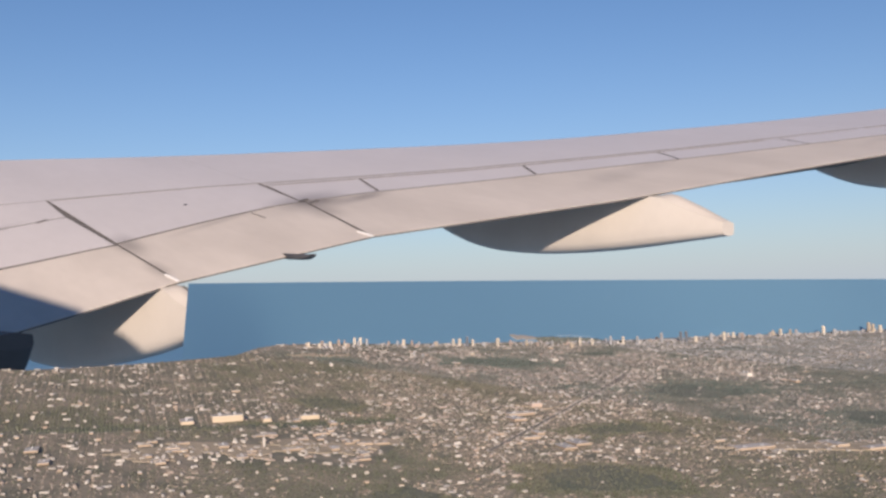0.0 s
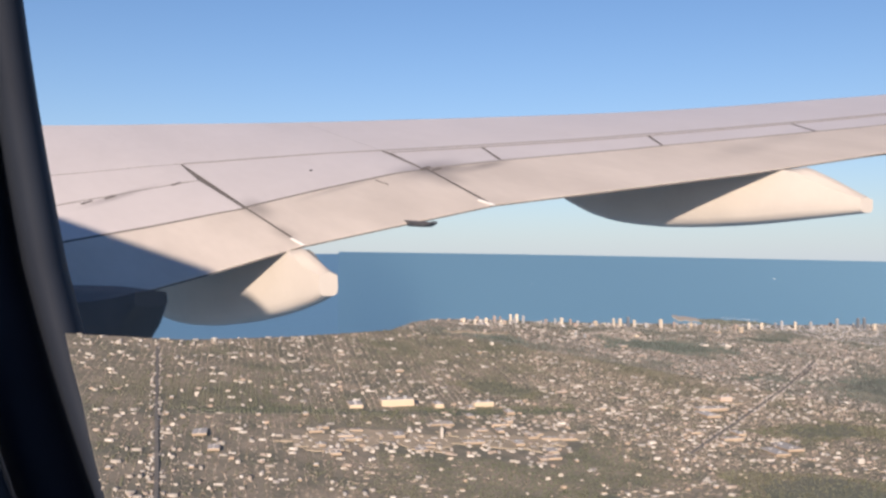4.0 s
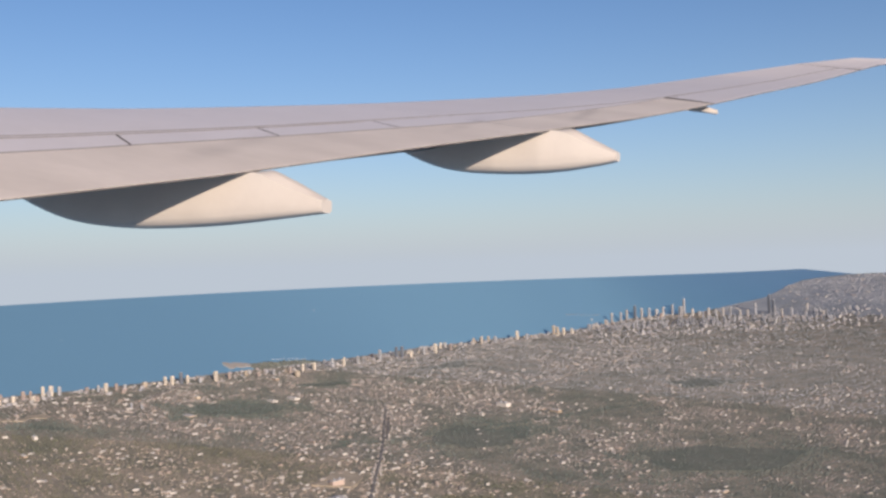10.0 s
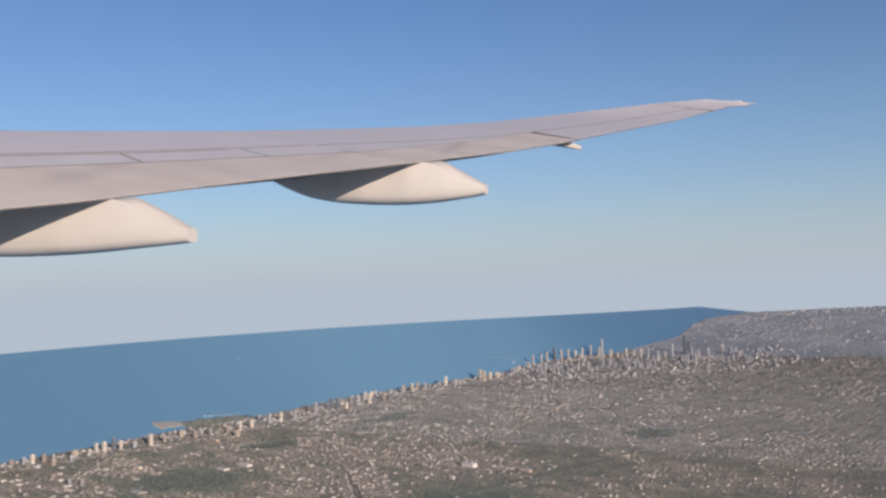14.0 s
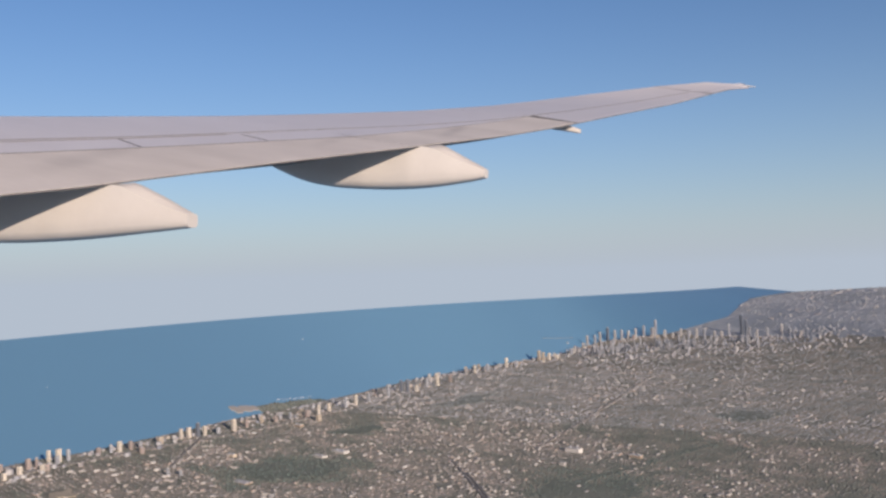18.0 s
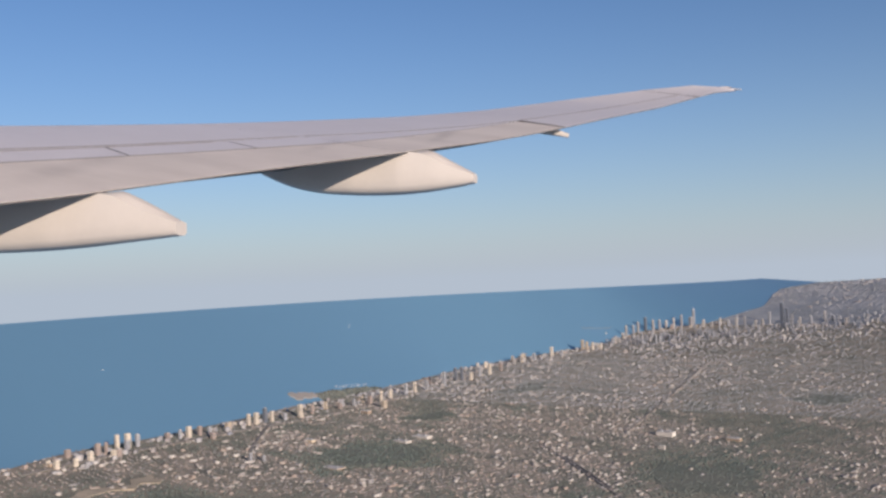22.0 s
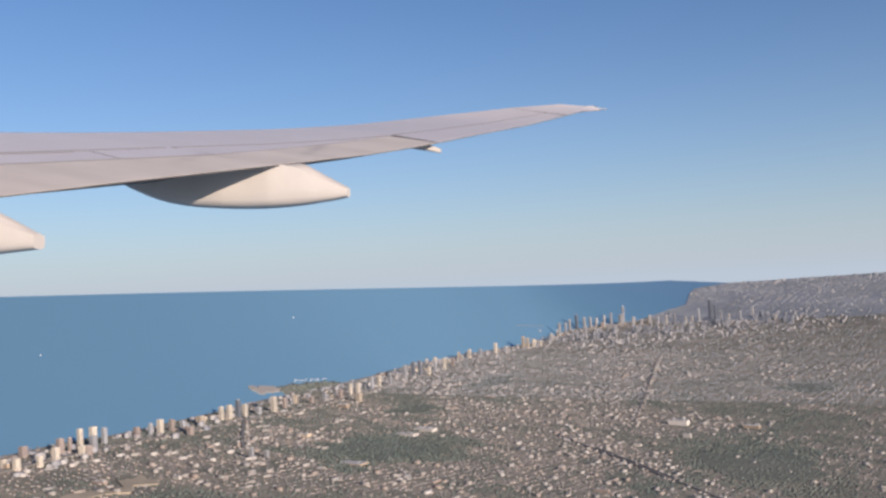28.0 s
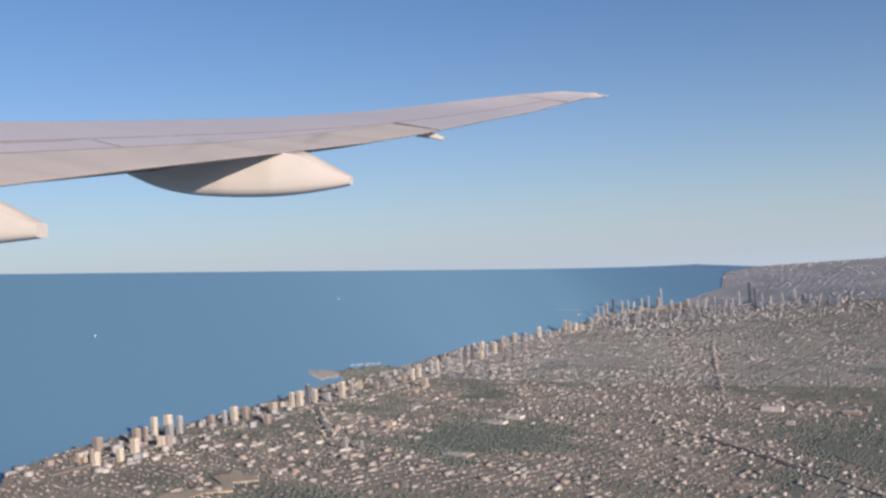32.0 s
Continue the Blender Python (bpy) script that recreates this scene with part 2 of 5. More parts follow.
# Brighter copy of the pale concrete, low sun's warmth put into the colour.
TOWER_SUNLIT = material("sunlit_concrete", (0.74, 0.665, 0.54), 0.8, (0.66, 0.59, 0.48), 150, 0.5, per_object=0.12, spec=0.2)
TOWER_GREY = material("grey_concrete", (0.41, 0.42, 0.44), 0.8, (0.36, 0.365, 0.385), 150, 0.5, per_object=0.2, spec=0.2)
TOWER_RED = material("red_brick", (0.40, 0.325, 0.28), 0.9, (0.34, 0.275, 0.24), 150, 0.5, per_object=0.2, spec=0.1)
# Dark glass and glazing lightened: the haze before the towers is in the colour.
TOWER_DARK = material("dark_glass_tower", (0.13, 0.15, 0.185), 0.3, (0.16, 0.18, 0.215), 150, 0.5, spec=0.5)
WINDOW_GLASS = material("tower_glazing", (0.15, 0.16, 0.18), 0.25, (0.18, 0.19, 0.21), 200, 0.5, spec=0.5)
BOAT_WHITE = material("boat_white", (0.8, 0.8, 0.8), 0.5, (0.7, 0.7, 0.7), 200)
# Far ground with the distance haze put into its bluish grey.
FAR_HAZE_LAND = material("far_haze_land", (0.27, 0.295, 0.315), 0.95, (0.37, 0.38, 0.39), 26, 0.9, fine=0.25, spec=0.1)
# Block walls, with the city centre's haze put into their muted greys.
BLOCKS = material("block_walls", (0.33, 0.33, 0.33), 0.85, (0.33, 0.33, 0.34), 200, 0.5, spec=0.15,
                  colours=[(0.44, 0.425, 0.41), (0.32, 0.325, 0.345), (0.55, 0.53, 0.51), (0.31, 0.285, 0.275), (0.37, 0.36, 0.36), (0.27, 0.285, 0.32), (0.40, 0.40, 0.41)])


# ---------------------------------------------------------------- mesh helpers
def add_mesh(name, verts, faces, mat, parent=None, smooth=False):
    me = bpy.data.meshes.new(name)
    me.from_pydata([tuple(v) for v in verts], [], [tuple(f) for f in faces])
    me.materials.append(mat)
    if smooth:
        me.polygons.foreach_set("use_smooth", [True] * len(me.polygons))
    me.validate()
    ob = new(name, me)
    if parent:
        ob.parent = parent
    return ob


def part(name, bm, mat, parent, label=""):
    me = bpy.data.meshes.new(name)
    bmesh.ops.recalc_face_normals(bm, faces=bm.faces)
    bm.to_mesh(me)
    bm.free()
    me.materials.append(mat)
    ob = new(name, me)
    ob.parent = parent
    return tagged(ob, label=label)


def fast_mesh(name, verts, loops, sizes, mat):
    """One mesh from flat arrays: vertices (n, 3), corner indices, corners per face."""
    me = bpy.data.meshes.new(name)
    me.vertices.add(len(verts))
    me.vertices.foreach_set("co", np.ascontiguousarray(verts, dtype=np.float32).ravel())
    me.loops.add(len(loops))
    me.loops.foreach_set("vertex_index", np.ascontiguousarray(loops, dtype=np.int32))
    me.polygons.add(len(sizes))
    starts = np.concatenate(([0], np.cumsum(sizes)[:-1])).astype(np.int32)
    me.polygons.foreach_set("loop_start", starts)
    me.update(calc_edges=True)
    me.materials.append(mat)
    return new(name, me)


def group_of(name, at=(0, 0, 0)):
    ob = new(name)
    ob.location = at
    ob.empty_display_size = 0.1
    return ob


# ---------------------------------------------------------------- lake and land
SHORE = [(-0.708, 1.237), (-0.668, 1.299), (-0.625, 1.37), (-0.579, 1.458), (-0.53, 1.56), (-0.522, 1.67), (-0.503, 1.73), (-0.485, 1.755), (-0.457, 1.795), (-0.405, 1.853), (-0.346, 1.903), (-0.268, 1.983), (-0.177, 2.077), (-0.106, 2.153), (0.259, 2.488), (0.403, 2.624), (0.674, 2.813), (0.952, 2.954), (1.005, 2.978), (1.134, 3.074), (1.259, 3.143), (1.417, 3.167), (1.541, 3.157), (1.9, 3.28), (2.3, 3.6), (2.6, 3.7)]
INLAND = [(3.1, 3.5), (3.8, 3.2), (4.3, 2.8), (4.3, 2.0), (3.2, 1.2), (1.6, 0.7), (0.7, 0.45), (-0.28, 0.42), (-0.32, 0.511), (-0.391, 0.595), (-0.466, 0.687), (-0.563, 0.811), (-0.656, 0.933), (-0.739, 1.038), (-0.82, 1.143)]
COAST = SHORE + INLAND
COAST_LINE = [p for p in SHORE if p[0] > -0.51]
RELIEF = (-0.2628, -0.0858, 0.0626, 0.0510, -0.0127, -0.0004)


def terrain(x, y):
    """Height of the land in units of the flight: a very shallow bowl, bent to fit the camera's view, that rises a
    little beyond the city centre.
    """
    x, y = np.asarray(x, float), np.asarray(y, float)
    a, b = np.minimum(x, 1.75), np.minimum(y, 3.1)
    c = RELIEF
    return c[0] + c[1] * a + c[2] * b + c[3] * a * a + c[4] * a * b + c[5] * b * b + 0.10 * (1 - np.exp(-np.hypot(x - a, y - b) / 0.6))


def on_land(x, y, lift=0.0):
    return Vector((LAND * x, LAND * y, EYE + LAND * (float(terrain(x, y)) + lift)))


def inside(poly, x, y):
    """Which of the points lie in the polygon."""
    hit = np.zeros(np.shape(x), bool)
    for (x0, y0), (x1, y1) in zip(poly, poly[1:] + poly[:1]):
        if y0 != y1:
            hit ^= ((y0 > y) != (y1 > y)) & (x < (x1 - x0) * (y - y0) / (y1 - y0) + x0)
    return hit


def drape(name, poly, mat, lift, step, skirt):
    """A polygon laid over the land in small faces, with an edge that goes down by skirt."""
    bm = bmesh.new()
    bm.faces.new([bm.verts.new((x, y, 0)) for x, y in poly])
    bmesh.ops.triangulate(bm, faces=bm.faces[:])
    for _ in range(9):
        reach = lambda e: step * max(1.0, (e.verts[0].co - Vector((-0.3, 0.8, 0))).length ** 1.5 / 1.5)
        long_edges = [e for e in bm.edges if e.calc_length() > reach(e)]
        if not long_edges:
            break
        bmesh.ops.subdivide_edges(bm, edges=long_edges, cuts=1)
        bmesh.ops.triangulate(bm, faces=[f for f in bm.faces if len(f.verts) > 3])
    for v in bm.verts:
        v.co = on_land(v.co.x, v.co.y, lift)
    rim = [e for e in bm.edges if len(e.link_faces) == 1]
    low = bmesh.ops.extrude_edge_only(bm, edges=rim)
    bmesh.ops.translate(bm, verts=[v for v in low["geom"] if isinstance(v, bmesh.types.BMVert)], vec=(0, 0, -skirt))
    bmesh.ops.recalc_face_normals(bm, faces=bm.faces)
    me = bpy.data.meshes.new(name)
    bm.to_mesh(me)
    bm.free()
    me.materials.append(mat)
    return new(name, me)


ground = tagged(drape("ground", COAST, GROUND, 0.0, 0.045, 0.0005), "city land in green and grey under evening sun, bowed to fit the view", "ground", kind="structure")
ground.data.materials.append(FAR_HAZE_LAND)
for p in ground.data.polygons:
    if p.center.x / LAND + 0.55 * (p.center.y / LAND - 3.0) > 1.68:      # far ground beyond the city centre, haze put into its colour
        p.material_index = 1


RIM = np.array([(-0.75, 1.844, 0.0325), (-0.3, 2.247, 0.0231), (0.2, 2.698, 0.0187), (0.7, 3.104, 0.0033), (1.3, 3.45, -0.0126), (2.0, 3.70, -0.024), (2.7, 4.1, -0.035)])
RIM_Y, RIM_Z = np.polyfit(RIM[:, 0], RIM[:, 1], 3), np.polyfit(RIM[:, 0], RIM[:, 2], 3)


def lake_rim(x):
    """The rim of the tilted water sheet, set to meet the sky in the camera's view."""
    return np.array([x, np.polyval(RIM_Y, x), np.polyval(RIM_Z, x)])


def shore_height(x):
    """How far out the shore lies at x."""
    return float(np.interp(x, [p[0] for p in COAST_LINE], [p[1] for p in COAST_LINE]))


def on_lake(x, y):
    """A place on the water, which rises evenly from the shore to the far rim."""
    s, e = shore_height(x), lake_rim(x)
    k = (y - s) / (e[1] - s)
    return Vector((LAND * x, LAND * y, EYE + LAND * ((1 - k) * (float(terrain(x, s)) - 0.002) + k * e[2])))


# the sheet of water, column by column from the shore to the rim
verts, faces, m = [], [], 12
COLS = [(x, x - 0.32 * max(0.0, -0.1 - x)) for x in np.concatenate([np.linspace(-0.57, 1.2, 60), np.linspace(1.25, 2.65, 20)])]
for xn, xf in COLS:
    coast = float(np.interp(xn, [p[0] for p in SHORE], [p[1] for p in SHORE]))
    s = coast - float(np.interp(xn, (-0.57, -0.3), (0.05, 0.16)))
    near, e = float(terrain(xn, coast)) - 0.002, lake_rim(xf)
    for k in range(-1, m + 1):
        g = max(k, 0) / m
        px, py = xn + (xf - xn) * g, s + (e[1] - s) * g
        f = (py - coast) / (e[1] - coast)
        z = (1 - f) * near + f * e[2] if k >= 0 else near - 0.06
        verts.append((LAND * px, LAND * py, EYE + LAND * z))
n = m + 2
for i in range(len(COLS) - 1):
    for k in range(m + 1):
        faces.append((i * n + k, (i + 1) * n + k, (i + 1) * n + k + 1, i * n + k + 1))
tagged(add_mesh("water", verts, faces, WATER, smooth=True), "calm blue lake sheet, tilted so its rim fits the horizon in view", "lake", kind="structure")
# a second tilted water sheet behind the wing root, set to fit the camera's view
verts = []
for i in range(25):
    a = radians(18.6 + 56 * i / 24)
    for d, z in ((34, -9.0), (60, -4.2), (90, 0.88)):
        verts.append((-math.sin(a) * d, math.cos(a) * d, z))
faces = [(3 * i + k, 3 * i + 3 + k, 3 * i + 4 + k, 3 * i + 1 + k) for i in range(24) for k in range(2)]
tagged(add_mesh("water", verts, faces, WATER, smooth=True), "blue lake sheet behind the wing root, tilted to fit the view", "lake", kind="structure")
# Unseen disc, added so the bright low sky doesn't light the wing from below.
bm = bmesh.new()
bmesh.ops.create_circle(bm, cap_ends=True, segments=96, radius=320)
bmesh.ops.translate(bm, verts=bm.verts, vec=(0, 0, -22))
me = bpy.data.meshes.new("water")
bm.to_mesh(me)
bm.free()
me.materials.append(WATER)
tagged(new("water", me), "unseen water disc, added to cut the light from below the wing", "lake", kind="structure")


def patch(name, poly, mat, lift, label):
    """A flat piece of land cover with its own edge, laid on the ground."""
    return tagged(drape(name, poly, mat, lift, 0.05, 0.0003), label, "ground", kind="structure")


E_DIR = np.array([-0.42, 0.907])    # along the long streets
N_DIR = np.array([0.907, 0.42])     # across them
PARKS = [
    [(-0.216, 1.841), (-0.136, 1.888), (-0.047, 1.906), (0.033, 1.884), (-0.01, 1.816), (-0.098, 1.76), (-0.188, 1.742), (-0.227, 1.784)],
    [(0.266, 2.286), (0.432, 2.417), (0.57, 2.476), (0.431, 2.31), (0.301, 2.261)],
    [(-0.428, 1.63), (-0.394, 1.652), (-0.356, 1.667), (-0.324, 1.661), (-0.328, 1.619)],
    [(0.22, 1.71), (0.33, 1.76), (0.39, 1.74), (0.277, 1.592), (0.162, 1.551), (0.12, 1.60)],
    [(-0.369, 1.291), (-0.327, 1.339), (-0.24, 1.303), (-0.254, 1.246), (-0.331, 1.242)],
    [(-0.007, 1.258), (0.078, 1.358), (0.143, 1.387), (0.131, 1.313), (0.033, 1.231)],
    [(-0.05, 1.052), (0.024, 1.117), (0.098, 1.12), (0.158, 1.034), (0.137, 0.995), (-0.034, 0.928)],
    [(-0.195, 0.886), (-0.171, 0.934), (-0.105, 0.942), (-0.077, 0.91), (-0.192, 0.86)],
    [(0.107, 1.611), (0.239, 1.795), (0.297, 1.726), (0.188, 1.553)],
    [(0.76, 2.10), (0.90, 2.14), (0.98, 2.06), (0.90, 2.0), (0.78, 2.01)],
    [(0.369, 1.563), (0.58, 1.604), (0.773, 1.523), (0.622, 1.397), (0.375, 1.413)],
    [(0.002, 2.051), (0.137, 2.143), (0.144, 2.09), (0.041, 2.028)],
]


def ragged(poly, amount, seed):
    """The outline of a polygon, made uneven."""
    r = random.Random(seed)
    out = []
    for (x0, y0), (x1, y1) in zip(poly, poly[1:] + poly[:1]):
        for k in range(4):
            f = (k + r.uniform(-0.3, 0.3)) / 4
            out.append((x0 + (x1 - x0) * f + r.uniform(-amount, amount), y0 + (y1 - y0) * f + r.uniform(-amount, amount)))
    return out


for i, poly in enumerate(PARKS):
    mx, my = sum(p[0] for p in poly) / len(poly), sum(p[1] for p in poly) / len(poly)
    patch("park_lawn", ragged([(mx + 0.66 * (px - mx), my + 0.66 * (py - my)) for px, py in poly], 0.010, i), GRASS, 0.0004 + 0.00002 * i, "dark green wooded park among the streets")
LOTS = [
    [(-0.458, 0.966), (-0.407, 1.013), (-0.322, 1.093), (-0.228, 1.133), (-0.184, 1.105), (-0.207, 1), (-0.277, 0.979), (-0.346, 0.933), (-0.405, 0.907)],
    [(-0.463, 1.639), (-0.412, 1.683), (-0.368, 1.727), (-0.37, 1.707), (-0.421, 1.654), (-0.454, 1.632)],
    [(0.195, 1.236), (0.279, 1.297), (0.413, 1.31), (0.403, 1.276), (0.265, 1.245)],
    [(-0.056, 1.411), (-0.017, 1.473), (0.011, 1.473), (-0.007, 1.407)],
]
for i in range(9):
    f, g = (i % 3) / 2, (i // 3) / 2
    mx, my = -0.415 + 0.165 * f + 0.035 * g, 0.935 + 0.11 * f + 0.06 * g
    yard = [(mx - 0.034, my - 0.012), (mx - 0.012, my + 0.014), (mx + 0.026, my + 0.02), (mx + 0.03, my - 0.004), (mx, my - 0.02)]
    patch("pale_yard", ragged(yard, 0.008, 60 + i), BARE_EARTH, 0.0007 + 0.00002 * i, "pale bare yard of the works beside the halls")
for i, poly in enumerate(LOTS[1:]):
    patch("pale_lot", ragged(poly, 0.006, 40 + i), BARE_EARTH, 0.0009 + 0.00002 * i, "pale paved lots and bare earth")
PENINSULA = [(-0.045, 2.228), (-0.02, 2.254), (0.023, 2.29), (0.08, 2.336), (0.118, 2.36), (0.12, 2.35), (0.05, 2.285), (-0.03, 2.215)]


def on_water(name, poly, mat, lift, label):
    verts = [on_lake(x, y) + Vector((0, 0, LAND * z)) for z in (lift, -0.004) for x, y in poly]
    k = len(poly)
    faces = [tuple(range(k))] + [(i, i + k, (i + 1) % k + k, (i + 1) % k) for i in range(k)]
    return tagged(add_mesh(name, verts, faces, mat), label, "ground", kind="structure")


on_water("park_lawn", ragged(PENINSULA, 0.002, 6), GRASS, 0.0012, "green lakeside park on a spit of land")
on_water("beach", ragged([(-0.102, 2.192), (-0.08, 2.208), (-0.05, 2.232), (-0.044, 2.226), (-0.06, 2.210), (-0.09, 2.187)], 0.0025, 5), SAND, 0.0018, "sandy beach spit on the lake shore")


def strip(points, width):
    """Both edges of a band along a line of points."""
    p = [np.array(q, float) for q in points]
    left, right = [], []
    for i, q in enumerate(p):
        d = p[min(i + 1, len(p) - 1)] - p[max(i - 1, 0)]
        d /= np.linalg.norm(d)
        w = np.array([-d[1], d[0]]) * width / 2
        left.append(tuple(q + w))
        right.append(tuple(q - w))
    return left + right[::-1]


ROADS = [
    ([(-0.08, 1.114), (-0.02, 1.306), (0.069, 1.599), (0.14, 1.872)], 0.0030),
    ([(1.005, 2.544), (0.919, 2.475), (0.582, 2.171), (0.303, 1.918)], 0.0028),
    ([(0.126, 1.795), (0.104, 1.71), (0.084, 1.636)], 0.0028),
    ([(-0.177, 2.021), (-0.219, 1.919), (-0.253, 1.833)], 0.0028),
    ([(-0.711, 1.17), (-0.592, 0.962), (-0.498, 0.8), (-0.443, 0.703)], 0.0032),
    ([(-0.484, 1.719), (-0.394, 1.813), (-0.257, 1.938), (-0.064, 2.095), (0.15, 2.293)], 0.0034),
]
for i, (line, width) in enumerate(ROADS):
    tagged(patch("road", strip(line, width), ASPHALT, 0.0012 + 0.00004 * i, ""), "straight grey city avenue between rows of houses", "road", kind="structure")
CANAL = strip([(-0.558, 0.958), (-0.482, 1.023), (-0.39, 1.084), (-0.288, 1.164), (-0.195, 1.243)], 0.024)
RIVER = strip([(-0.03, 1.579), (0.042, 1.618), (0.195, 1.699), (0.459, 1.822), (0.634, 1.892)], 0.012)
for line in (CANAL, RIVER):
    patch("canal_bank", line, GRASS, 0.0002, "dark tree-lined canal bank")


# ---------------------------------------------------------------- houses and trees of the streets
rng = np.random.default_rng(7)
LATTICE = rng.random((64, 64))


def value_noise(x, y, scale):
    u, v = x * scale + 37.2, y * scale + 11.7
    i, j = np.floor(u).astype(int), np.floor(v).astype(int)
    fu, fv = u - i, v - j
    fu, fv = fu * fu * (3 - 2 * fu), fv * fv * (3 - 2 * fv)
    g = lambda a, b: LATTICE[a % 64, b % 64]
    return (g(i, j) * (1 - fu) + g(i + 1, j) * fu) * (1 - fv) + (g(i, j + 1) * (1 - fu) + g(i + 1, j + 1) * fu) * fv


def density(x, y):
    inner, outer = np.clip((0.12 - x) / 0.25, 0, 1), np.clip((x - 0.25) / 0.25, 0, 1)
    return 0.5 * value_noise(x, y, 7) + 0.3 * value_noise(x, y, 19) + 0.2 * value_noise(x, y, 50) + 0.10 * inner - 0.02 * outer


def on_road(x, y):
    hit = np.zeros(x.shape, bool)
    for line, width in ROADS:
        hit |= inside(strip(line, width), x, y)
    return hit


def in_parks(x, y):
    hit = np.zeros(x.shape, bool)
    x = x + 0.045 * (value_noise(x, y, 22) - 0.5) + 0.03 * (value_noise(x, y, 61) - 0.5)
    y = y + 0.045 * (value_noise(y, x, 25) - 0.5) + 0.03 * (value_noise(y, x, 57) - 0.5)
    for poly in PARKS + [RIVER, CANAL]:
        hit |= inside(poly, x, y)
    return hit


def in_lots(x, y):
    hit = np.zeros(x.shape, bool)
    x = x + 0.05 * (value_noise(x, y, 31) - 0.5)
    y = y + 0.05 * (value_noise(y, x, 37) - 0.5)
    for poly in LOTS:
        hit |= inside(poly, x, y)
    return hit


def plots(step_e, step_n, near, far, west):
    """Plots along the streets, as far as they lie between two distances from the flight; which row of its block each one is in."""
    lo, hi = (-2.4, 3.6) if far < 3 else (-5, 7)
    a, b = np.meshgrid(np.arange(lo, hi, step_e), np.arange(lo, hi, step_n), indexing="ij")
    x, y = a * E_DIR[0] + b * N_DIR[0], a * E_DIR[1] + b * N_DIR[1]
    row = np.round((b / step_n) if west else (a / step_e)).astype(int)
    d = np.hypot(x + 0.35, y - 0.55)
    keep = (d > near) & (d < far) & (x < 0.35 + 1.35 * (y - 0.62)) & (y > 0.62)
    keep &= ((x + 0.06 * np.sin(9 * y) < -0.30) == west)
    x, y, row = x[keep], y[keep], row[keep]
    keep = inside(COAST, x, y)
    return x[keep], y[keep], row[keep] % 4


def houses(name, x, y, length, width, wall, ridge, mat, turn, label):
    """Gabled or flat houses in one mesh: walls and a roof each."""
    n = len(x)
    c, s = np.cos(turn), np.sin(turn)
    base = np.array([(-1, -1, 0), (1, -1, 0), (1, 1, 0), (-1, 1, 0), (-1, -1, 1), (1, -1, 1), (1, 1, 1), (-1, 1, 1), (-1, 0, 2), (1, 0, 2)], float)
    v = np.empty((n, 10, 3))
    lx, ly = base[None, :, 0] * length[:, None] / 2, base[None, :, 1] * width[:, None] / 2
    v[:, :, 0] = x[:, None] + lx * c[:, None] - ly * s[:, None]
    v[:, :, 1] = y[:, None] + lx * s[:, None] + ly * c[:, None]
    v[:, :, 2] = terrain(x, y)[:, None] + np.where(base[None, :, 2] == 0, -0.0004, np.where(base[None, :, 2] == 1, wall[:, None], (wall + ridge)[:, None]))
    quads = np.array([0, 1, 5, 4, 2, 3, 7, 6, 4, 5, 9, 8, 6, 7, 8, 9])
    ends = np.array([1, 2, 6, 9, 5, 3, 0, 4, 8, 7])
    loops = np.concatenate([quads, ends])
    sizes = np.tile([4, 4, 4, 4, 5, 5], n)
    loops = (np.arange(n)[:, None] * 10 + loops[None, :]).ravel()
    ob = fast_mesh(name, v.reshape(-1, 3) * LAND + (0, 0, EYE), loops, sizes, mat)
    return tagged(ob, label, "houses", kind="stuff")


def trees(name, x, y, size, height, mat, label, k=5):
    """Clumps of crowns in one mesh, each an uneven dome."""
    n = len(x)
    a = np.arange(k) * 2 * np.pi / k + rng.random((n, 1)) * 6
    v = np.empty((n, 2 * k + 1, 3))
    for ring_no, (rad, z) in enumerate(((0.85, 0.05), (0.8, 0.62))):
        r = size[:, None] * rad * (0.75 + 0.5 * rng.random((n, k)))
        v[:, ring_no * k:(ring_no + 1) * k, 0] = x[:, None] + r * np.cos(a + 0.4 * ring_no)
        v[:, ring_no * k:(ring_no + 1) * k, 1] = y[:, None] + r * np.sin(a + 0.4 * ring_no)
        v[:, ring_no * k:(ring_no + 1) * k, 2] = height[:, None] * (z + (0.2 * rng.random((n, k)) - 0.1) * ring_no)
    v[:, 2 * k, 0], v[:, 2 * k, 1] = x + size * (rng.random(n) - 0.5) * 0.5, y + size * (rng.random(n) - 0.5) * 0.5
    v[:, 2 * k, 2] = height
    v[:, :, 2] += terrain(x, y)[:, None]
    i = np.arange(k)
    side = np.stack([i, (i + 1) % k, (i + 1) % k + k, i + k], 1).ravel()
    top = np.stack([i + k, (i + 1) % k + k, np.full(k, 2 * k)], 1).ravel()
    loops = (np.arange(n)[:, None] * (2 * k + 1) + np.concatenate([side, top])[None, :]).ravel()
    ob = fast_mesh(name, v.reshape(-1, 3) * LAND + (0, 0, EYE), loops, np.tile([4] * k + [3] * k, n), mat)
    return tagged(ob, label, "trees", kind="stuff")


TURN_E = math.atan2(E_DIR[1], E_DIR[0])


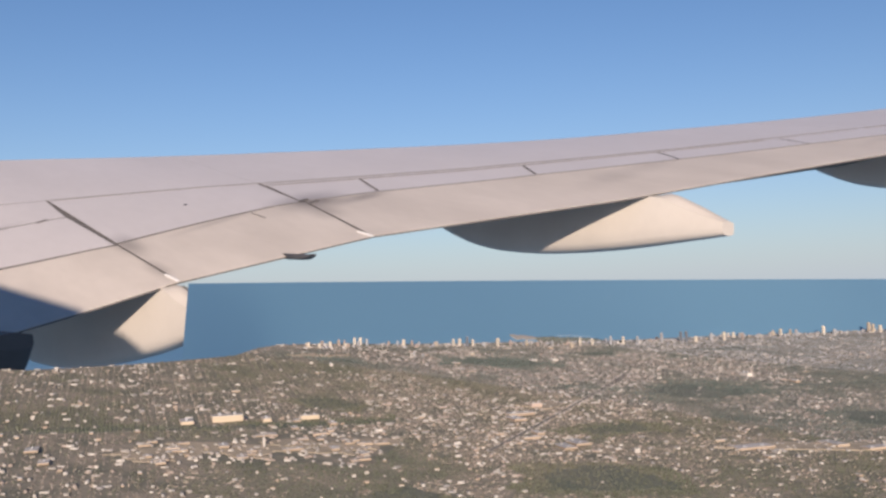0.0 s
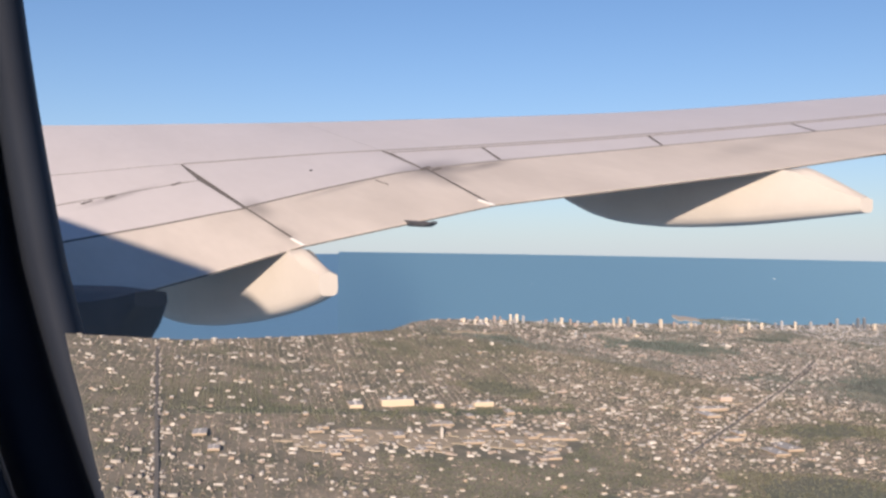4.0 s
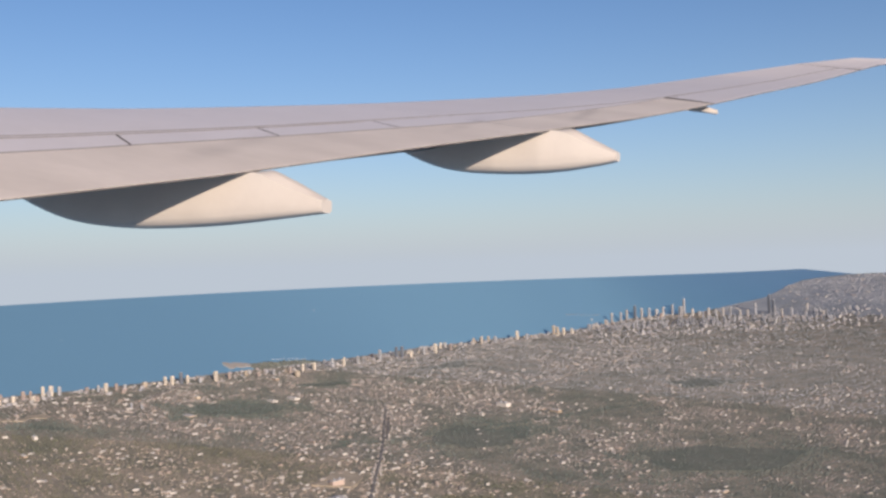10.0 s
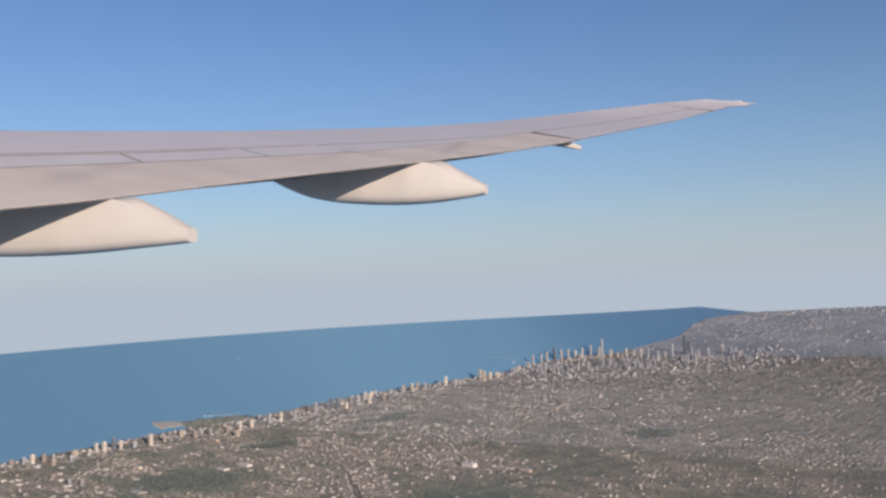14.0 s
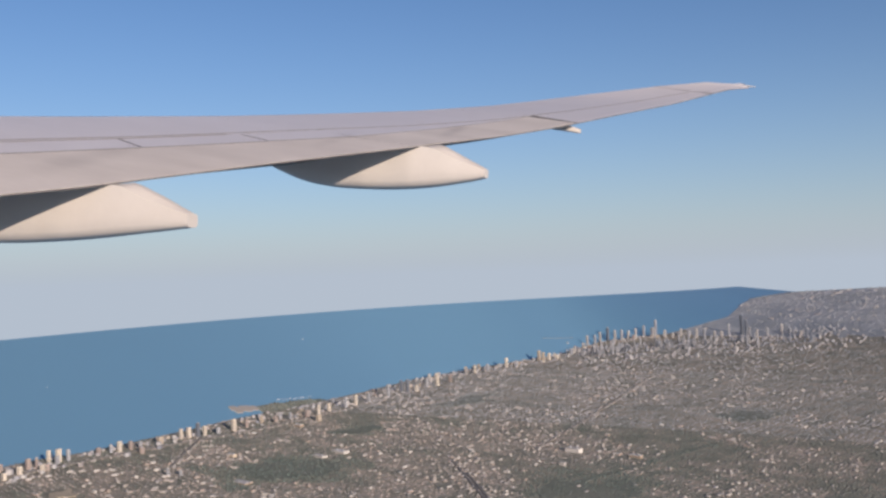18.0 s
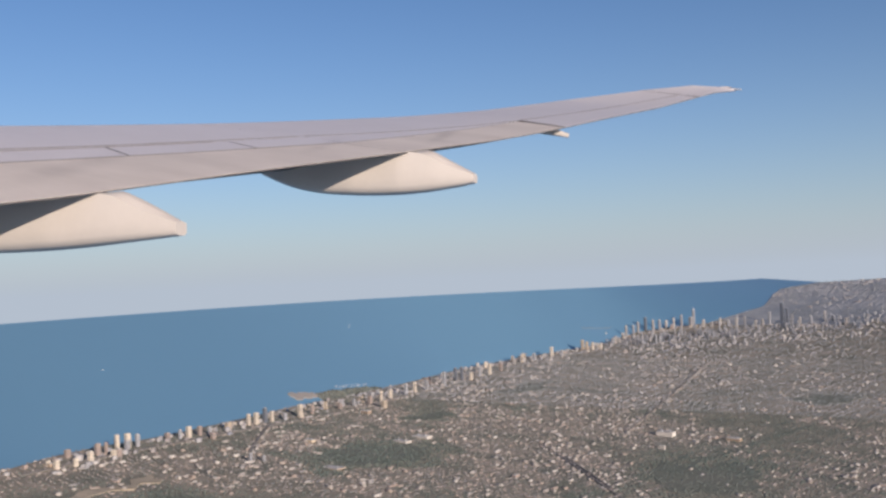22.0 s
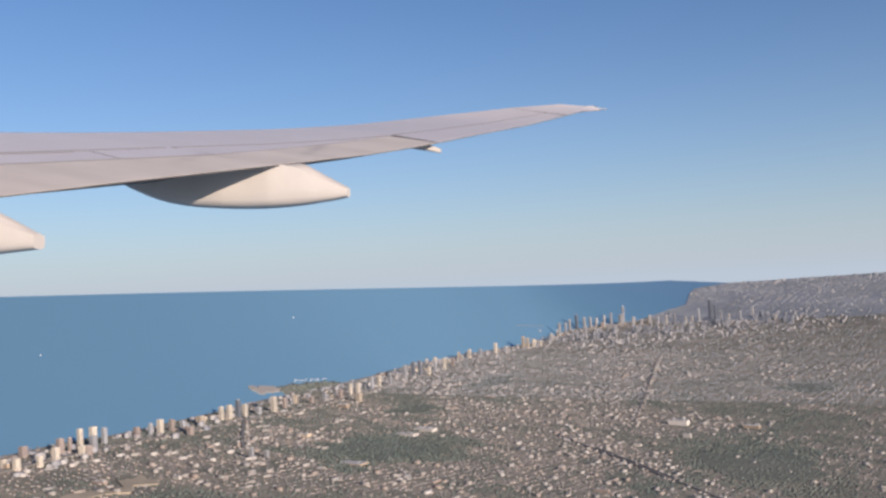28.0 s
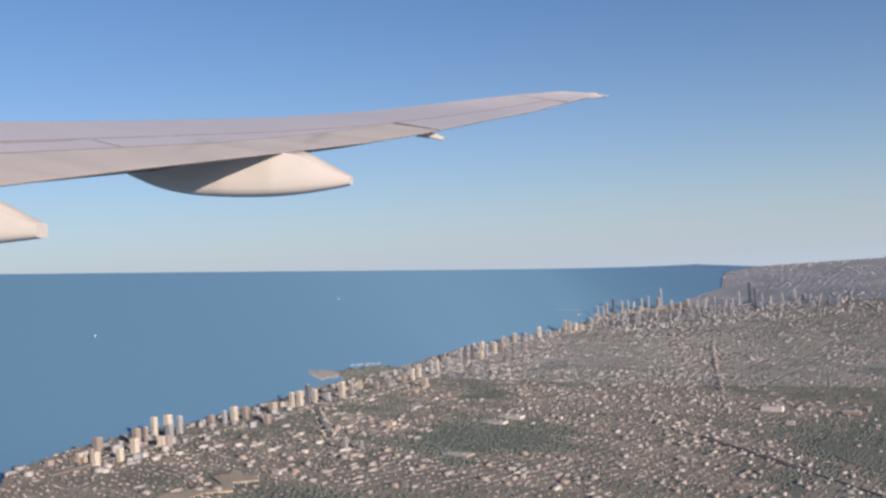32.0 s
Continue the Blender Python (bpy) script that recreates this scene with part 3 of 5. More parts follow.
def settle_town(near, far, small, wide, grow, roofs=ROOFS, leaves=LEAVES, west=False):
    """Fill a belt of the city: rows of houses, flat-roofed blocks, shops on the avenues, trees between."""
    x, y, row = plots(small if west else wide, wide if west else small, near, far, west)
    m = x.size
    if not m:
        return
    x = x + (rng.random(m) - 0.5) * small * 1.1 + 0.006 * (value_noise(x, y, 9) - 0.5)
    y = y + (rng.random(m) - 0.5) * small * 1.1 + 0.006 * (value_noise(y, x, 8) - 0.5)
    park, lane = in_parks(x, y) & (rng.random(m) < np.where(x > 0.2, 0.74, 0.92)), on_road(x, y)
    free = ~(park | lane)
    dens, pale = density(x, y), in_lots(x, y)
    chance = np.clip(((0.31 if west else 0.26) if far < 2 else 0.28 if far < 3 else 0.4) + 2.8 * (dens - 0.47), 0.035, 0.62) * np.choose(row, [0.05, 1.0, 0.25, 1.0])
    built = free & ~pale & (rng.random(m) < chance)
    n = built.sum()
    jit = lambda lo, hi, k: lo + (hi - lo) * rng.random(k)
    quarter = (rng.random(n) < (0.12 if west else 0.8)) * (np.pi / 2)
    houses("house_rows", x[built], y[built], grow * (0.0022 + 0.0055 * rng.random(n) ** 1.6), grow * jit(0.0009, 0.0016, n), max(1, grow) * jit(0.0003, 0.0006, n), max(1, grow) * jit(0.0001, 0.0003, n),
           roofs, TURN_E + quarter + jit(-0.06, 0.06, n), "rows of small houses with grey, brown and pale roofs")
    big = free & ~built & (rng.random(m) < np.where(pale, 0.06, 0.018 * np.clip((dens - 0.42) * 9, 0.10, 2.4)))
    n = big.sum()
    houses("flat_roofed_blocks", x[big], y[big], grow * jit(0.005, 0.013, n), grow * jit(0.003, 0.006, n), jit(0.0010, 0.0022, n), np.full(n, 0.0001),
           FLAT_ROOFS, TURN_E + (rng.random(n) < 0.6) * (np.pi / 2) + jit(-0.03, 0.03, n), "flat-roofed shops and apartment blocks, tan and pale")
    shop = np.zeros(m, bool)
    for line, width in ROADS:
        shop |= inside(strip(line, width + 0.009), x, y)
    shop &= free & ~built & ~big & (rng.random(m) < 0.35)
    n = shop.sum()
    if n:
        houses("shop_rows", x[shop], y[shop], grow * jit(0.003, 0.007, n), grow * jit(0.002, 0.004, n), jit(0.0008, 0.0016, n), np.full(n, 0.0001),
               FLAT_ROOFS, TURN_E + jit(-0.5, 0.5, n), "rows of flat-roofed shops lining the avenues")
    wooded = np.clip((0.74 if west else 0.80) - 3.0 * (dens - 0.47), 0.2, 0.97) * np.choose(row, [0.45, 1.0, 1.25, 1.0])
    green = ~shop & ~lane & ~built & ~big & ~pale & (rng.random(m) < np.where(park, 0.95, wooded))
    n = green.sum()
    trees("street_trees", x[green], y[green], grow * jit(0.0009, 0.0026, n) * np.where(park[green], 1.35, 1.0), max(1, grow) * jit(0.0004, 0.0013, n) * np.where(park[green], 1.2, 1.0), leaves, "dense street and garden trees, dull green", 5 if far < 2 else 4)


# the further off a belt lies, the more haze its colours hold
for far_west in (False, True):
    settle_town(0.10, 1.05, 0.0025, 0.0040, 0.64, west=far_west)
    settle_town(1.05, 1.75, 0.0029, 0.0043, 0.66, MID_HAZE_ROOFS, MID_HAZE_LEAVES, west=far_west)
settle_town(1.75, 2.5, 0.0042, 0.0062, 0.95, FAR_HAZE_ROOFS, FAR_HAZE_LEAVES)
settle_town(2.5, 4.2, 0.0085, 0.0125, 1.6, FAR_HAZE_ROOFS, FAR_HAZE_LEAVES)
settle_town(4.2, 5.6, 0.020, 0.028, 3.4, FAR_HAZE_ROOFS, FAR_HAZE_LEAVES)


n = 1600
x, y = 0.19 * rng.random(n) - 0.06, 0.17 * rng.random(n) + 2.2
keep = inside(PENINSULA, x, y)
wood = trees("park_trees", x[keep], y[keep], 0.0022 + 0.002 * rng.random(keep.sum()), 0.0012 + 0.0012 * rng.random(keep.sum()), MID_HAZE_LEAVES, "dark green trees of the lakeside park")
for v in wood.data.vertices:
    px, py = v.co.x / LAND, v.co.y / LAND
    v.co.z += on_lake(px, py).z - on_land(px, py).z + 0.001 * LAND


# ---------------------------------------------------------------- larger buildings
def box(bm, x0, x1, y0, y1, z0, z1):
    v = [bm.verts.new(p) for p in ((x0, y0, z0), (x1, y0, z0), (x1, y1, z0), (x0, y1, z0), (x0, y0, z1), (x1, y0, z1), (x1, y1, z1), (x0, y1, z1))]
    for f in ((0, 3, 2, 1), (4, 5, 6, 7), (0, 1, 5, 4), (1, 2, 6, 5), (2, 3, 7, 6), (3, 0, 4, 7)):
        bm.faces.new([v[i] for i in f])


def place(ob, x, y, turn):
    ob.location, ob.rotation_euler = on_land(x, y), (0, 0, turn)
    return ob


def tower(x, y, w, d, h, mat, label, turn=TURN_E, strips=3, cap=True, crown=0.0, group=""):
    """A tall building: shaft with recessed glazing bands, roof slab and plant room."""
    w, d, h = w * LAND, d * LAND, h * LAND
    top = place(group_of("tower_block"), x, y, turn)
    bm = bmesh.new()
    box(bm, -w / 2, w / 2, -d / 2, d / 2, 0, h)
    shaft = part("shaft", bm, mat, top)
    bm = bmesh.new()
    box(bm, -w * 0.52, w * 0.52, -d * 0.52, d * 0.52, h, h * 1.012)
    part("parapet", bm, mat, top)
    if cap:
        bm = bmesh.new()
        box(bm, -w * 0.24, w * 0.26, -d * 0.22, d * 0.28, h * 1.012, h * 1.06)
        part("plant_room", bm, TOWER_GREY, top)
    for sx in ((-0.2, 0.2) if crown else ()):
        bm = bmesh.new()
        box(bm, (sx - 0.04) * w, (sx + 0.04) * w, -0.04 * w, 0.04 * w, h * 1.012, h * (1 + crown))
        part("antenna", bm, BOAT_WHITE if mat is not TOWER_DARK else TOWER_GREY, top)
    for i in range(strips):
        f = (i + 0.5) / strips - 0.5
        bm = bmesh.new()
        box(bm, w * (f - 0.17 / strips), w * (f + 0.17 / strips), -d * 0.515, d * 0.515, h * 0.04, h * 0.96)
        part("window_band", bm, WINDOW_GLASS, shaft)
        bm = bmesh.new()
        box(bm, -w * 0.515, w * 0.515, d * (f - 0.15 / strips), d * (f + 0.15 / strips), h * 0.04, h * 0.96)
        part("window_band", bm, WINDOW_GLASS, shaft)
    return tagged(top, label, "tower", group)


# the towers along the shore that stand out
COAST_TOWERS = [
    (-0.479, 1.747, 0.0058, 0.0036, TOWER_RED), (-0.439, 1.799, 0.0072, 0.008, TOWER_RED), (-0.453, 1.755, 0.0041, 0.009, TOWER_RED), (-0.459, 1.759, 0.0052, 0.0056, TOWER_PALE),
    (-0.435, 1.76, 0.0053, 0.0084, TOWER_PALE), (-0.41, 1.812, 0.0066, 0.0124, TOWER_RED), (-0.401, 1.821, 0.0038, 0.0118, TOWER_RED), (-0.387, 1.848, 0.0053, 0.0145, TOWER_PALE),
    (-0.376, 1.851, 0.0071, 0.016, TOWER_PALE), (-0.365, 1.859, 0.0054, 0.014, TOWER_GREY), (-0.391, 1.806, 0.0075, 0.0083, TOWER_RED), (-0.328, 1.894, 0.0067, 0.0091, TOWER_RED),
    (-0.336, 1.891, 0.0048, 0.0057, TOWER_GREY), (-0.312, 1.907, 0.0044, 0.0108, TOWER_GREY), (-0.301, 1.914, 0.007, 0.0135, TOWER_PALE), (-0.286, 1.927, 0.0061, 0.0117, TOWER_RED),
    (-0.273, 1.934, 0.0052, 0.0098, TOWER_GREY), (-0.275, 1.907, 0.007, 0.0081, TOWER_RED), (-0.243, 1.969, 0.0098, 0.0093, YELLOW_WALL), (-0.21, 2, 0.0057, 0.0148, TOWER_PALE),
    (-0.198, 2.008, 0.0075, 0.0156, TOWER_PALE), (-0.183, 2.021, 0.0065, 0.02, TOWER_DARK), (-0.172, 2.029, 0.006, 0.0143, TOWER_PALE), (-0.15, 2.043, 0.0061, 0.0092, TOWER_GREY),
    (-0.122, 2.066, 0.0082, 0.0183, TOWER_PALE), (-0.096, 2.094, 0.0059, 0.013, TOWER_RED), (-0.262, 1.792, 0.0045, 0.0099, TOWER_GREY), (-0.247, 1.796, 0.0046, 0.0069, TOWER_GREY),
    (-0.039, 2.139, 0.0069, 0.009, TOWER_RED), (-0.007, 2.166, 0.0064, 0.0115, TOWER_GREY), (0.028, 2.189, 0.0074, 0.0125, TOWER_RED), (0.056, 2.212, 0.0053, 0.0174, TOWER_PALE),
    (0.084, 2.242, 0.007, 0.0156, TOWER_PALE), (0.036, 2.152, 0.0101, 0.0123, YELLOW_WALL), (0.128, 2.28, 0.0065, 0.0203, TOWER_GREY), (0.159, 2.313, 0.0067, 0.0185, TOWER_PALE),
    (0.194, 2.34, 0.0069, 0.0182, TOWER_GREY), (0.257, 2.398, 0.0073, 0.0256, TOWER_GREY), (0.311, 2.46, 0.0077, 0.025, TOWER_DARK), (0.324, 2.459, 0.0077, 0.027, TOWER_DARK),
    (0.347, 2.465, 0.0078, 0.0146, TOWER_PALE), (0.393, 2.515, 0.0071, 0.0203, TOWER_GREY), (0.429, 2.539, 0.0083, 0.0228, TOWER_PALE), (0.484, 2.591, 0.0086, 0.0173, TOWER_RED),
    (0.608, 2.712, 0.0082, 0.0212, TOWER_PALE), (0.655, 2.737, 0.0096, 0.0181, TOWER_GREY), (0.744, 2.801, 0.0101, 0.024, TOWER_PALE), (0.774, 2.803, 0.0102, 0.0153, TOWER_GREY),
    (0.891, 2.885, 0.0108, 0.0284, YELLOW_WALL), (0.901, 2.88, 0.0095, 0.0243, YELLOW_WALL), (0.922, 2.884, 0.0109, 0.0204, TOWER_PALE), (0.955, 2.897, 0.011, 0.0138, TOWER_PALE),
    (1.043, 2.964, 0.0115, 0.0187, TOWER_GREY),
]
WORDS = {TOWER_SUNLIT.name: "shore tower painted in sunlit cream, with dark window bands", TOWER_PALE.name: "pale concrete shore tower with dark window bands", TOWER_GREY.name: "grey concrete shore tower with dark window bands",
         TOWER_RED.name: "red-brown brick shore tower with dark window bands", TOWER_DARK.name: "dark glass tower beside the lake",
         YELLOW_WALL.name: "yellow brick apartment tower near the lake"}
for x, y, w, h, mat in COAST_TOWERS:
    mat = TOWER_SUNLIT if mat is TOWER_PALE else mat
    tower(x, y, 0.72 * w, 0.6 * w, 0.92 * h, mat, WORDS[mat.name], turn=0.55, group="towers along the shore")
r = random.Random(21)
shore_np = np.array([p for p in COAST_LINE if p[0] < 1.55])
seg = np.linalg.norm(np.diff(shore_np, axis=0), axis=1)
for i in range(56):
    k = r.random() ** 0.8 * seg.sum()
    j = 0
    while j < len(seg) - 1 and k > seg[j]:
        k -= seg[j]
        j += 1
    p = shore_np[j] + (shore_np[j + 1] - shore_np[j]) * k / seg[j]
    back = r.uniform(0.012, 0.055)
    x, y = p[0] + back * 0.62, p[1] - back * 0.78
    mat = r.choice([TOWER_SUNLIT, TOWER_PALE, TOWER_PALE, TOWER_GREY, TOWER_RED, YELLOW_WALL])
    far_up = 1 + max(0.0, x) * 0.7
    tower(x, y, r.uniform(0.003, 0.0055) * far_up, r.uniform(0.0028, 0.0048) * far_up, (0.0026 + 0.0075 * r.random() ** 2) * far_up, mat, WORDS[mat.name], turn=0.55 + r.choice([0, 0.2]),
          strips=2, cap=r.random() < 0.5, group="towers along the shore")

# the far city centre
CENTRE_TOWERS = [
    (1.111, 3.089, 0.0127, 0.0286, TOWER_GREY), (1.097, 3.026, 0.0124, 0.0217, TOWER_PALE), (1.185, 3.094, 0.0129, 0.0515, TOWER_PALE), (1.231, 3.121, 0.0131, 0.0425, TOWER_GREY),
    (1.262, 3.139, 0.0132, 0.0479, TOWER_PALE), (1.299, 3.151, 0.0167, 0.0617, TOWER_DARK), (1.314, 3.134, 0.0133, 0.0532, TOWER_PALE), (1.348, 3.146, 0.0151, 0.047, TOWER_GREY),
    (1.382, 3.157, 0.0152, 0.0356, TOWER_PALE), (1.397, 3.139, 0.0118, 0.0506, TOWER_PALE), (1.443, 3.159, 0.0137, 0.053, TOWER_GREY), (1.476, 3.141, 0.0154, 0.082, TOWER_GREY),
    (1.46, 3.136, 0.0238, 0.0477, TOWER_GREY), (1.493, 3.116, 0.0153, 0.0374, TOWER_PALE), (1.507, 3.096, 0.0152, 0.0288, TOWER_PALE), (1.542, 3.098, 0.0136, 0.0426, TOWER_PALE),
    (1.557, 3.078, 0.0153, 0.0339, TOWER_GREY), (1.571, 3.058, 0.0135, 0.0422, TOWER_PALE), (1.585, 3.038, 0.0135, 0.0471, TOWER_GREY), (1.604, 3.012, 0.0134, 0.0335, TOWER_PALE),
    (1.634, 3.015, 0.0151, 0.0303, TOWER_PALE), (1.665, 3.016, 0.0135, 0.0609, TOWER_GREY), (1.724, 3.023, 0.0205, 0.0941, TOWER_DARK), (1.731, 3.01, 0.0153, 0.0682, TOWER_DARK),
    (1.699, 2.961, 0.015, 0.0468, TOWER_GREY), (1.711, 2.941, 0.0133, 0.0349, TOWER_PALE), (1.727, 2.914, 0.0149, 0.043, TOWER_GREY), (1.791, 2.919, 0.0134, 0.0452, TOWER_PALE),
    (1.804, 2.9, 0.015, 0.0233, TOWER_GREY), (1.781, 2.831, 0.0146, 0.026, TOWER_PALE),
]
FAR_WORDS = {TOWER_PALE.name: "pale tower of the distant city centre", TOWER_GREY.name: "grey tower of the distant city centre",
             TOWER_DARK.name: "dark glass tower of the distant city centre"}
for x, y, w, h, mat in CENTRE_TOWERS:
    tall = h > 0.08
    tower(x, y, 0.42 * w, 0.38 * w, 0.63 * h, mat, ("black stepped skyscraper with twin antennas" if mat is TOWER_DARK else "tall grey tapering tower of the city centre") if tall else FAR_WORDS[mat.name],
          turn=0.35, strips=2 if tall else 1, cap=not tall, crown=0.14 if tall else 0.0, group="towers of the city centre")
for i in range(210):
    u, v = r.random(), r.random()
    x, y = 1.10 + 0.72 * u - 0.05 * v, 3.07 + 0.08 * math.sin(3.1 * u) - 0.20 * u - 0.17 * v
    h = (0.006 + 0.018 * r.random() ** 2.0) * (1.0 if 0.1 < u < 0.85 else 0.75)
    mat = r.choice([TOWER_GREY, TOWER_GREY, TOWER_GREY, TOWER_GREY, TOWER_DARK])
    tower(x, y, r.uniform(0.0024, 0.005), r.uniform(0.0024, 0.0045), h, mat, FAR_WORDS[mat.name], turn=0.35, strips=1, cap=r.random() < 0.4, group="towers of the city centre")
n = 600
u, v = rng.random(n), rng.random(n)
houses("distant_blocks", 1.04 + 0.90 * u - 0.08 * v, 3.08 + 0.06 * np.sin(3.1 * u) - 0.24 * u - 0.30 * v, 0.003 + 0.004 * rng.random(n), 0.003 + 0.004 * rng.random(n),
       0.001 + 0.007 * rng.random(n) ** 2.6, np.full(n, 0.0003), BLOCKS, np.full(n, 0.35), "crowded lower blocks of the distant city centre")
n = 300
at = rng.random(n) ** 0.9 * seg.sum()
k = np.clip(np.searchsorted(np.cumsum(seg), at), 0, len(seg) - 1)
along = (at - (np.cumsum(seg) - seg)[k]) / seg[k]
p = shore_np[k] + (shore_np[k + 1] - shore_np[k]) * along[:, None]
back = 0.008 + 0.05 * rng.random(n) ** 1.4
x, y = p[:, 0] + back * 0.62, p[:, 1] - back * 0.78
keep = inside(COAST, x, y)
x, y, n = x[keep], y[keep], keep.sum()
houses("shore_blocks", x, y, 0.003 + 0.005 * rng.random(n), 0.002 + 0.003 * rng.random(n), 0.0012 + 0.004 * rng.random(n) ** 2.5, np.full(n, 0.0002), BLOCKS,
       0.55 + 0.2 * rng.random(n), "apartment blocks lining the lake shore")

def hall(x, y, w, d, h, wall, label, turn=TURN_E, roof=WHITE_ROOF):
    """A low large building: walls, a flat roof with a rim, and roof units."""
    w, d, h = w * LAND, d * LAND, h * LAND
    top = place(group_of("hall"), x, y, turn)
    bm = bmesh.new()
    box(bm, -w / 2, w / 2, -d / 2, d / 2, 0, h)
    part("building_body", bm, wall, top)
    bm = bmesh.new()
    box(bm, -w * 0.505, w * 0.505, -d * 0.51, d * 0.51, h, h * 1.08)
    lid = part("roof", bm, roof, top)
    for k in range(2):
        bm = bmesh.new()
        u = (k - 0.5) * w * 0.5
        box(bm, u - w * 0.05, u + w * 0.05, -d * 0.1, d * 0.1, h * 1.08, h * 1.5)
        part("roof_unit", bm, TOWER_GREY, lid)
    return tagged(top, label, "building")


HALLS = [
    (-0.428, 1.086, 0.0316, 0.0142, 0.0034, YELLOW_WALL, 0), (-0.391, 1.12, 0.0356, 0.016, 0.0071, YELLOW_WALL, 0), (-0.351, 1.145, 0.0218, 0.0098, 0.0042, YELLOW_WALL, 0), (-0.307, 1.183, 0.0226, 0.0102, 0.005, YELLOW_WALL, 0),
    (-0.318, 1.027, 0.0048, 0.0022, 0.0091, TOWER_PALE, 1), (-0.27, 1.131, 0.0155, 0.007, 0.0024, TAN_WALL, 1), (-0.311, 1.126, 0.0178, 0.008, 0.0018, TAN_WALL, 1), (-0.459, 1.022, 0.0129, 0.0058, 0.0016, TAN_WALL, 1),
    (-0.213, 1.046, 0.0217, 0.0098, 0.0016, TAN_WALL, 1), (-0.246, 1.051, 0.0197, 0.0089, 0.0022, TAN_WALL, 1), (-0.357, 1.008, 0.0232, 0.0104, 0.0021, TAN_WALL, 1), (-0.391, 0.966, 0.0201, 0.009, 0.002, TAN_WALL, 1),
    (-0.286, 1.027, 0.0214, 0.0096, 0.0021, TAN_WALL, 1), (-0.39, 0.92, 0.0209, 0.0094, 0.0019, TAN_WALL, 1), (-0.513, 0.901, 0.0281, 0.0127, 0.0019, TAN_WALL, 1), (-0.483, 0.869, 0.0225, 0.0101, 0.0018, TAN_WALL, 1),
    (-0.057, 1.311, 0.0381, 0.0171, 0.0028, TAN_WALL, 1), (-0.034, 1.203, 0.0227, 0.0102, 0.0025, TAN_WALL, 1), (0.007, 1.171, 0.0365, 0.0164, 0.0024, TAN_WALL, 1), (0.239, 1.247, 0.0516, 0.0232, 0.0026, TAN_WALL, 1),
    (-0.052, 1.344, 0.0381, 0.0171, 0.0034, TAN_WALL, 1), (-0.031, 1.413, 0.0159, 0.0071, 0.0058, TOWER_RED, 0), (-0.026, 1.234, 0.021, 0.0095, 0.0025, TAN_WALL, 1), (0.021, 1.2, 0.0421, 0.0189, 0.0024, TAN_WALL, 1),
    (0.092, 1.174, 0.0071, 0.0032, 0.0047, TOWER_PALE, 1), (-0.275, 1.169, 0.0203, 0.0091, 0.0028, TAN_WALL, 1), (-0.318, 1.164, 0.0167, 0.0075, 0.0017, TAN_WALL, 1), (-0.372, 1.582, 0.0096, 0.0043, 0.004, TOWER_PALE, 1),
    (-0.006, 1.924, 0.0245, 0.011, 0.0031, TOWER_PALE, 1), (0.357, 1.892, 0.0246, 0.0111, 0.0062, TOWER_PALE, 1), (0.433, 1.839, 0.02, 0.009, 0.004, TAN_WALL, 1), (0.401, 1.286, 0.0406, 0.0183, 0.0027, TAN_WALL, 1),
    (0.349, 1.297, 0.0408, 0.0184, 0.0027, TAN_WALL, 1), (-0.35, 1.717, 0.0062, 0.0028, 0.0023, TOWER_PALE, 1), (-0.045, 1.899, 0.0229, 0.0103, 0.0023, TOWER_PALE, 1), (0.289, 1.816, 0.0089, 0.004, 0.0044, TOWER_PALE, 1),
    (-0.183, 1.764, 0.0277, 0.0125, 0.0014, TAN_WALL, 1), (-0.164, 1.898, 0.0139, 0.0062, 0.0032, YELLOW_WALL, 0), (-0.458, 1.759, 0.0112, 0.005, 0.003, TAN_WALL, 1), (-0.012, 2.106, 0.0164, 0.0074, 0.0034, TAN_WALL, 1),
]
for x, y, w, d, h, wall, white in HALLS:
    hall(x, y, w, d, h, wall, "low wide building with a bright flat roof" if white else "large brick building with a flat roof",
         turn=TURN_E + (math.pi / 2 if (x * 1000) % 3 > 1 else 0.0), roof=WHITE_ROOF if white else FLAT_ROOFS)
for i in range(120):
    x, y = (r.uniform(-0.5, 1.5), r.uniform(1.1, 2.6)) if i < 90 else (r.uniform(-0.42, 0.75), r.uniform(0.85, 1.9))
    spot = np.array([x]), np.array([y])
    if inside(COAST, *spot)[0] and not in_parks(*spot)[0] and not on_road(*spot)[0] and y < 2.0 + 0.7 * x:
        hall(x, y, r.uniform(0.006, 0.014), r.uniform(0.003, 0.006), r.uniform(0.0012, 0.0024), r.choice([TAN_WALL, TOWER_RED, TOWER_PALE]),
             "low hall with a pale flat roof among the houses", turn=TURN_E + r.choice([0, math.pi / 2]), roof=r.choice([WHITE_ROOF, PALE_ROOF, PALE_ROOF]))


for i in range(60):
    x, y = r.uniform(-0.46, -0.18), r.uniform(0.89, 1.14)
    if inside(LOTS[0], np.array([x]), np.array([y]))[0]:
        hall(x, y, r.uniform(0.010, 0.022), r.uniform(0.006, 0.012), r.uniform(0.0012, 0.0022), TAN_WALL, "low tan hall on the pale works ground",
             turn=TURN_E + r.choice([0, math.pi / 2]), roof=r.choice([PALE_ROOF, PALE_ROOF, FLAT_ROOFS]))


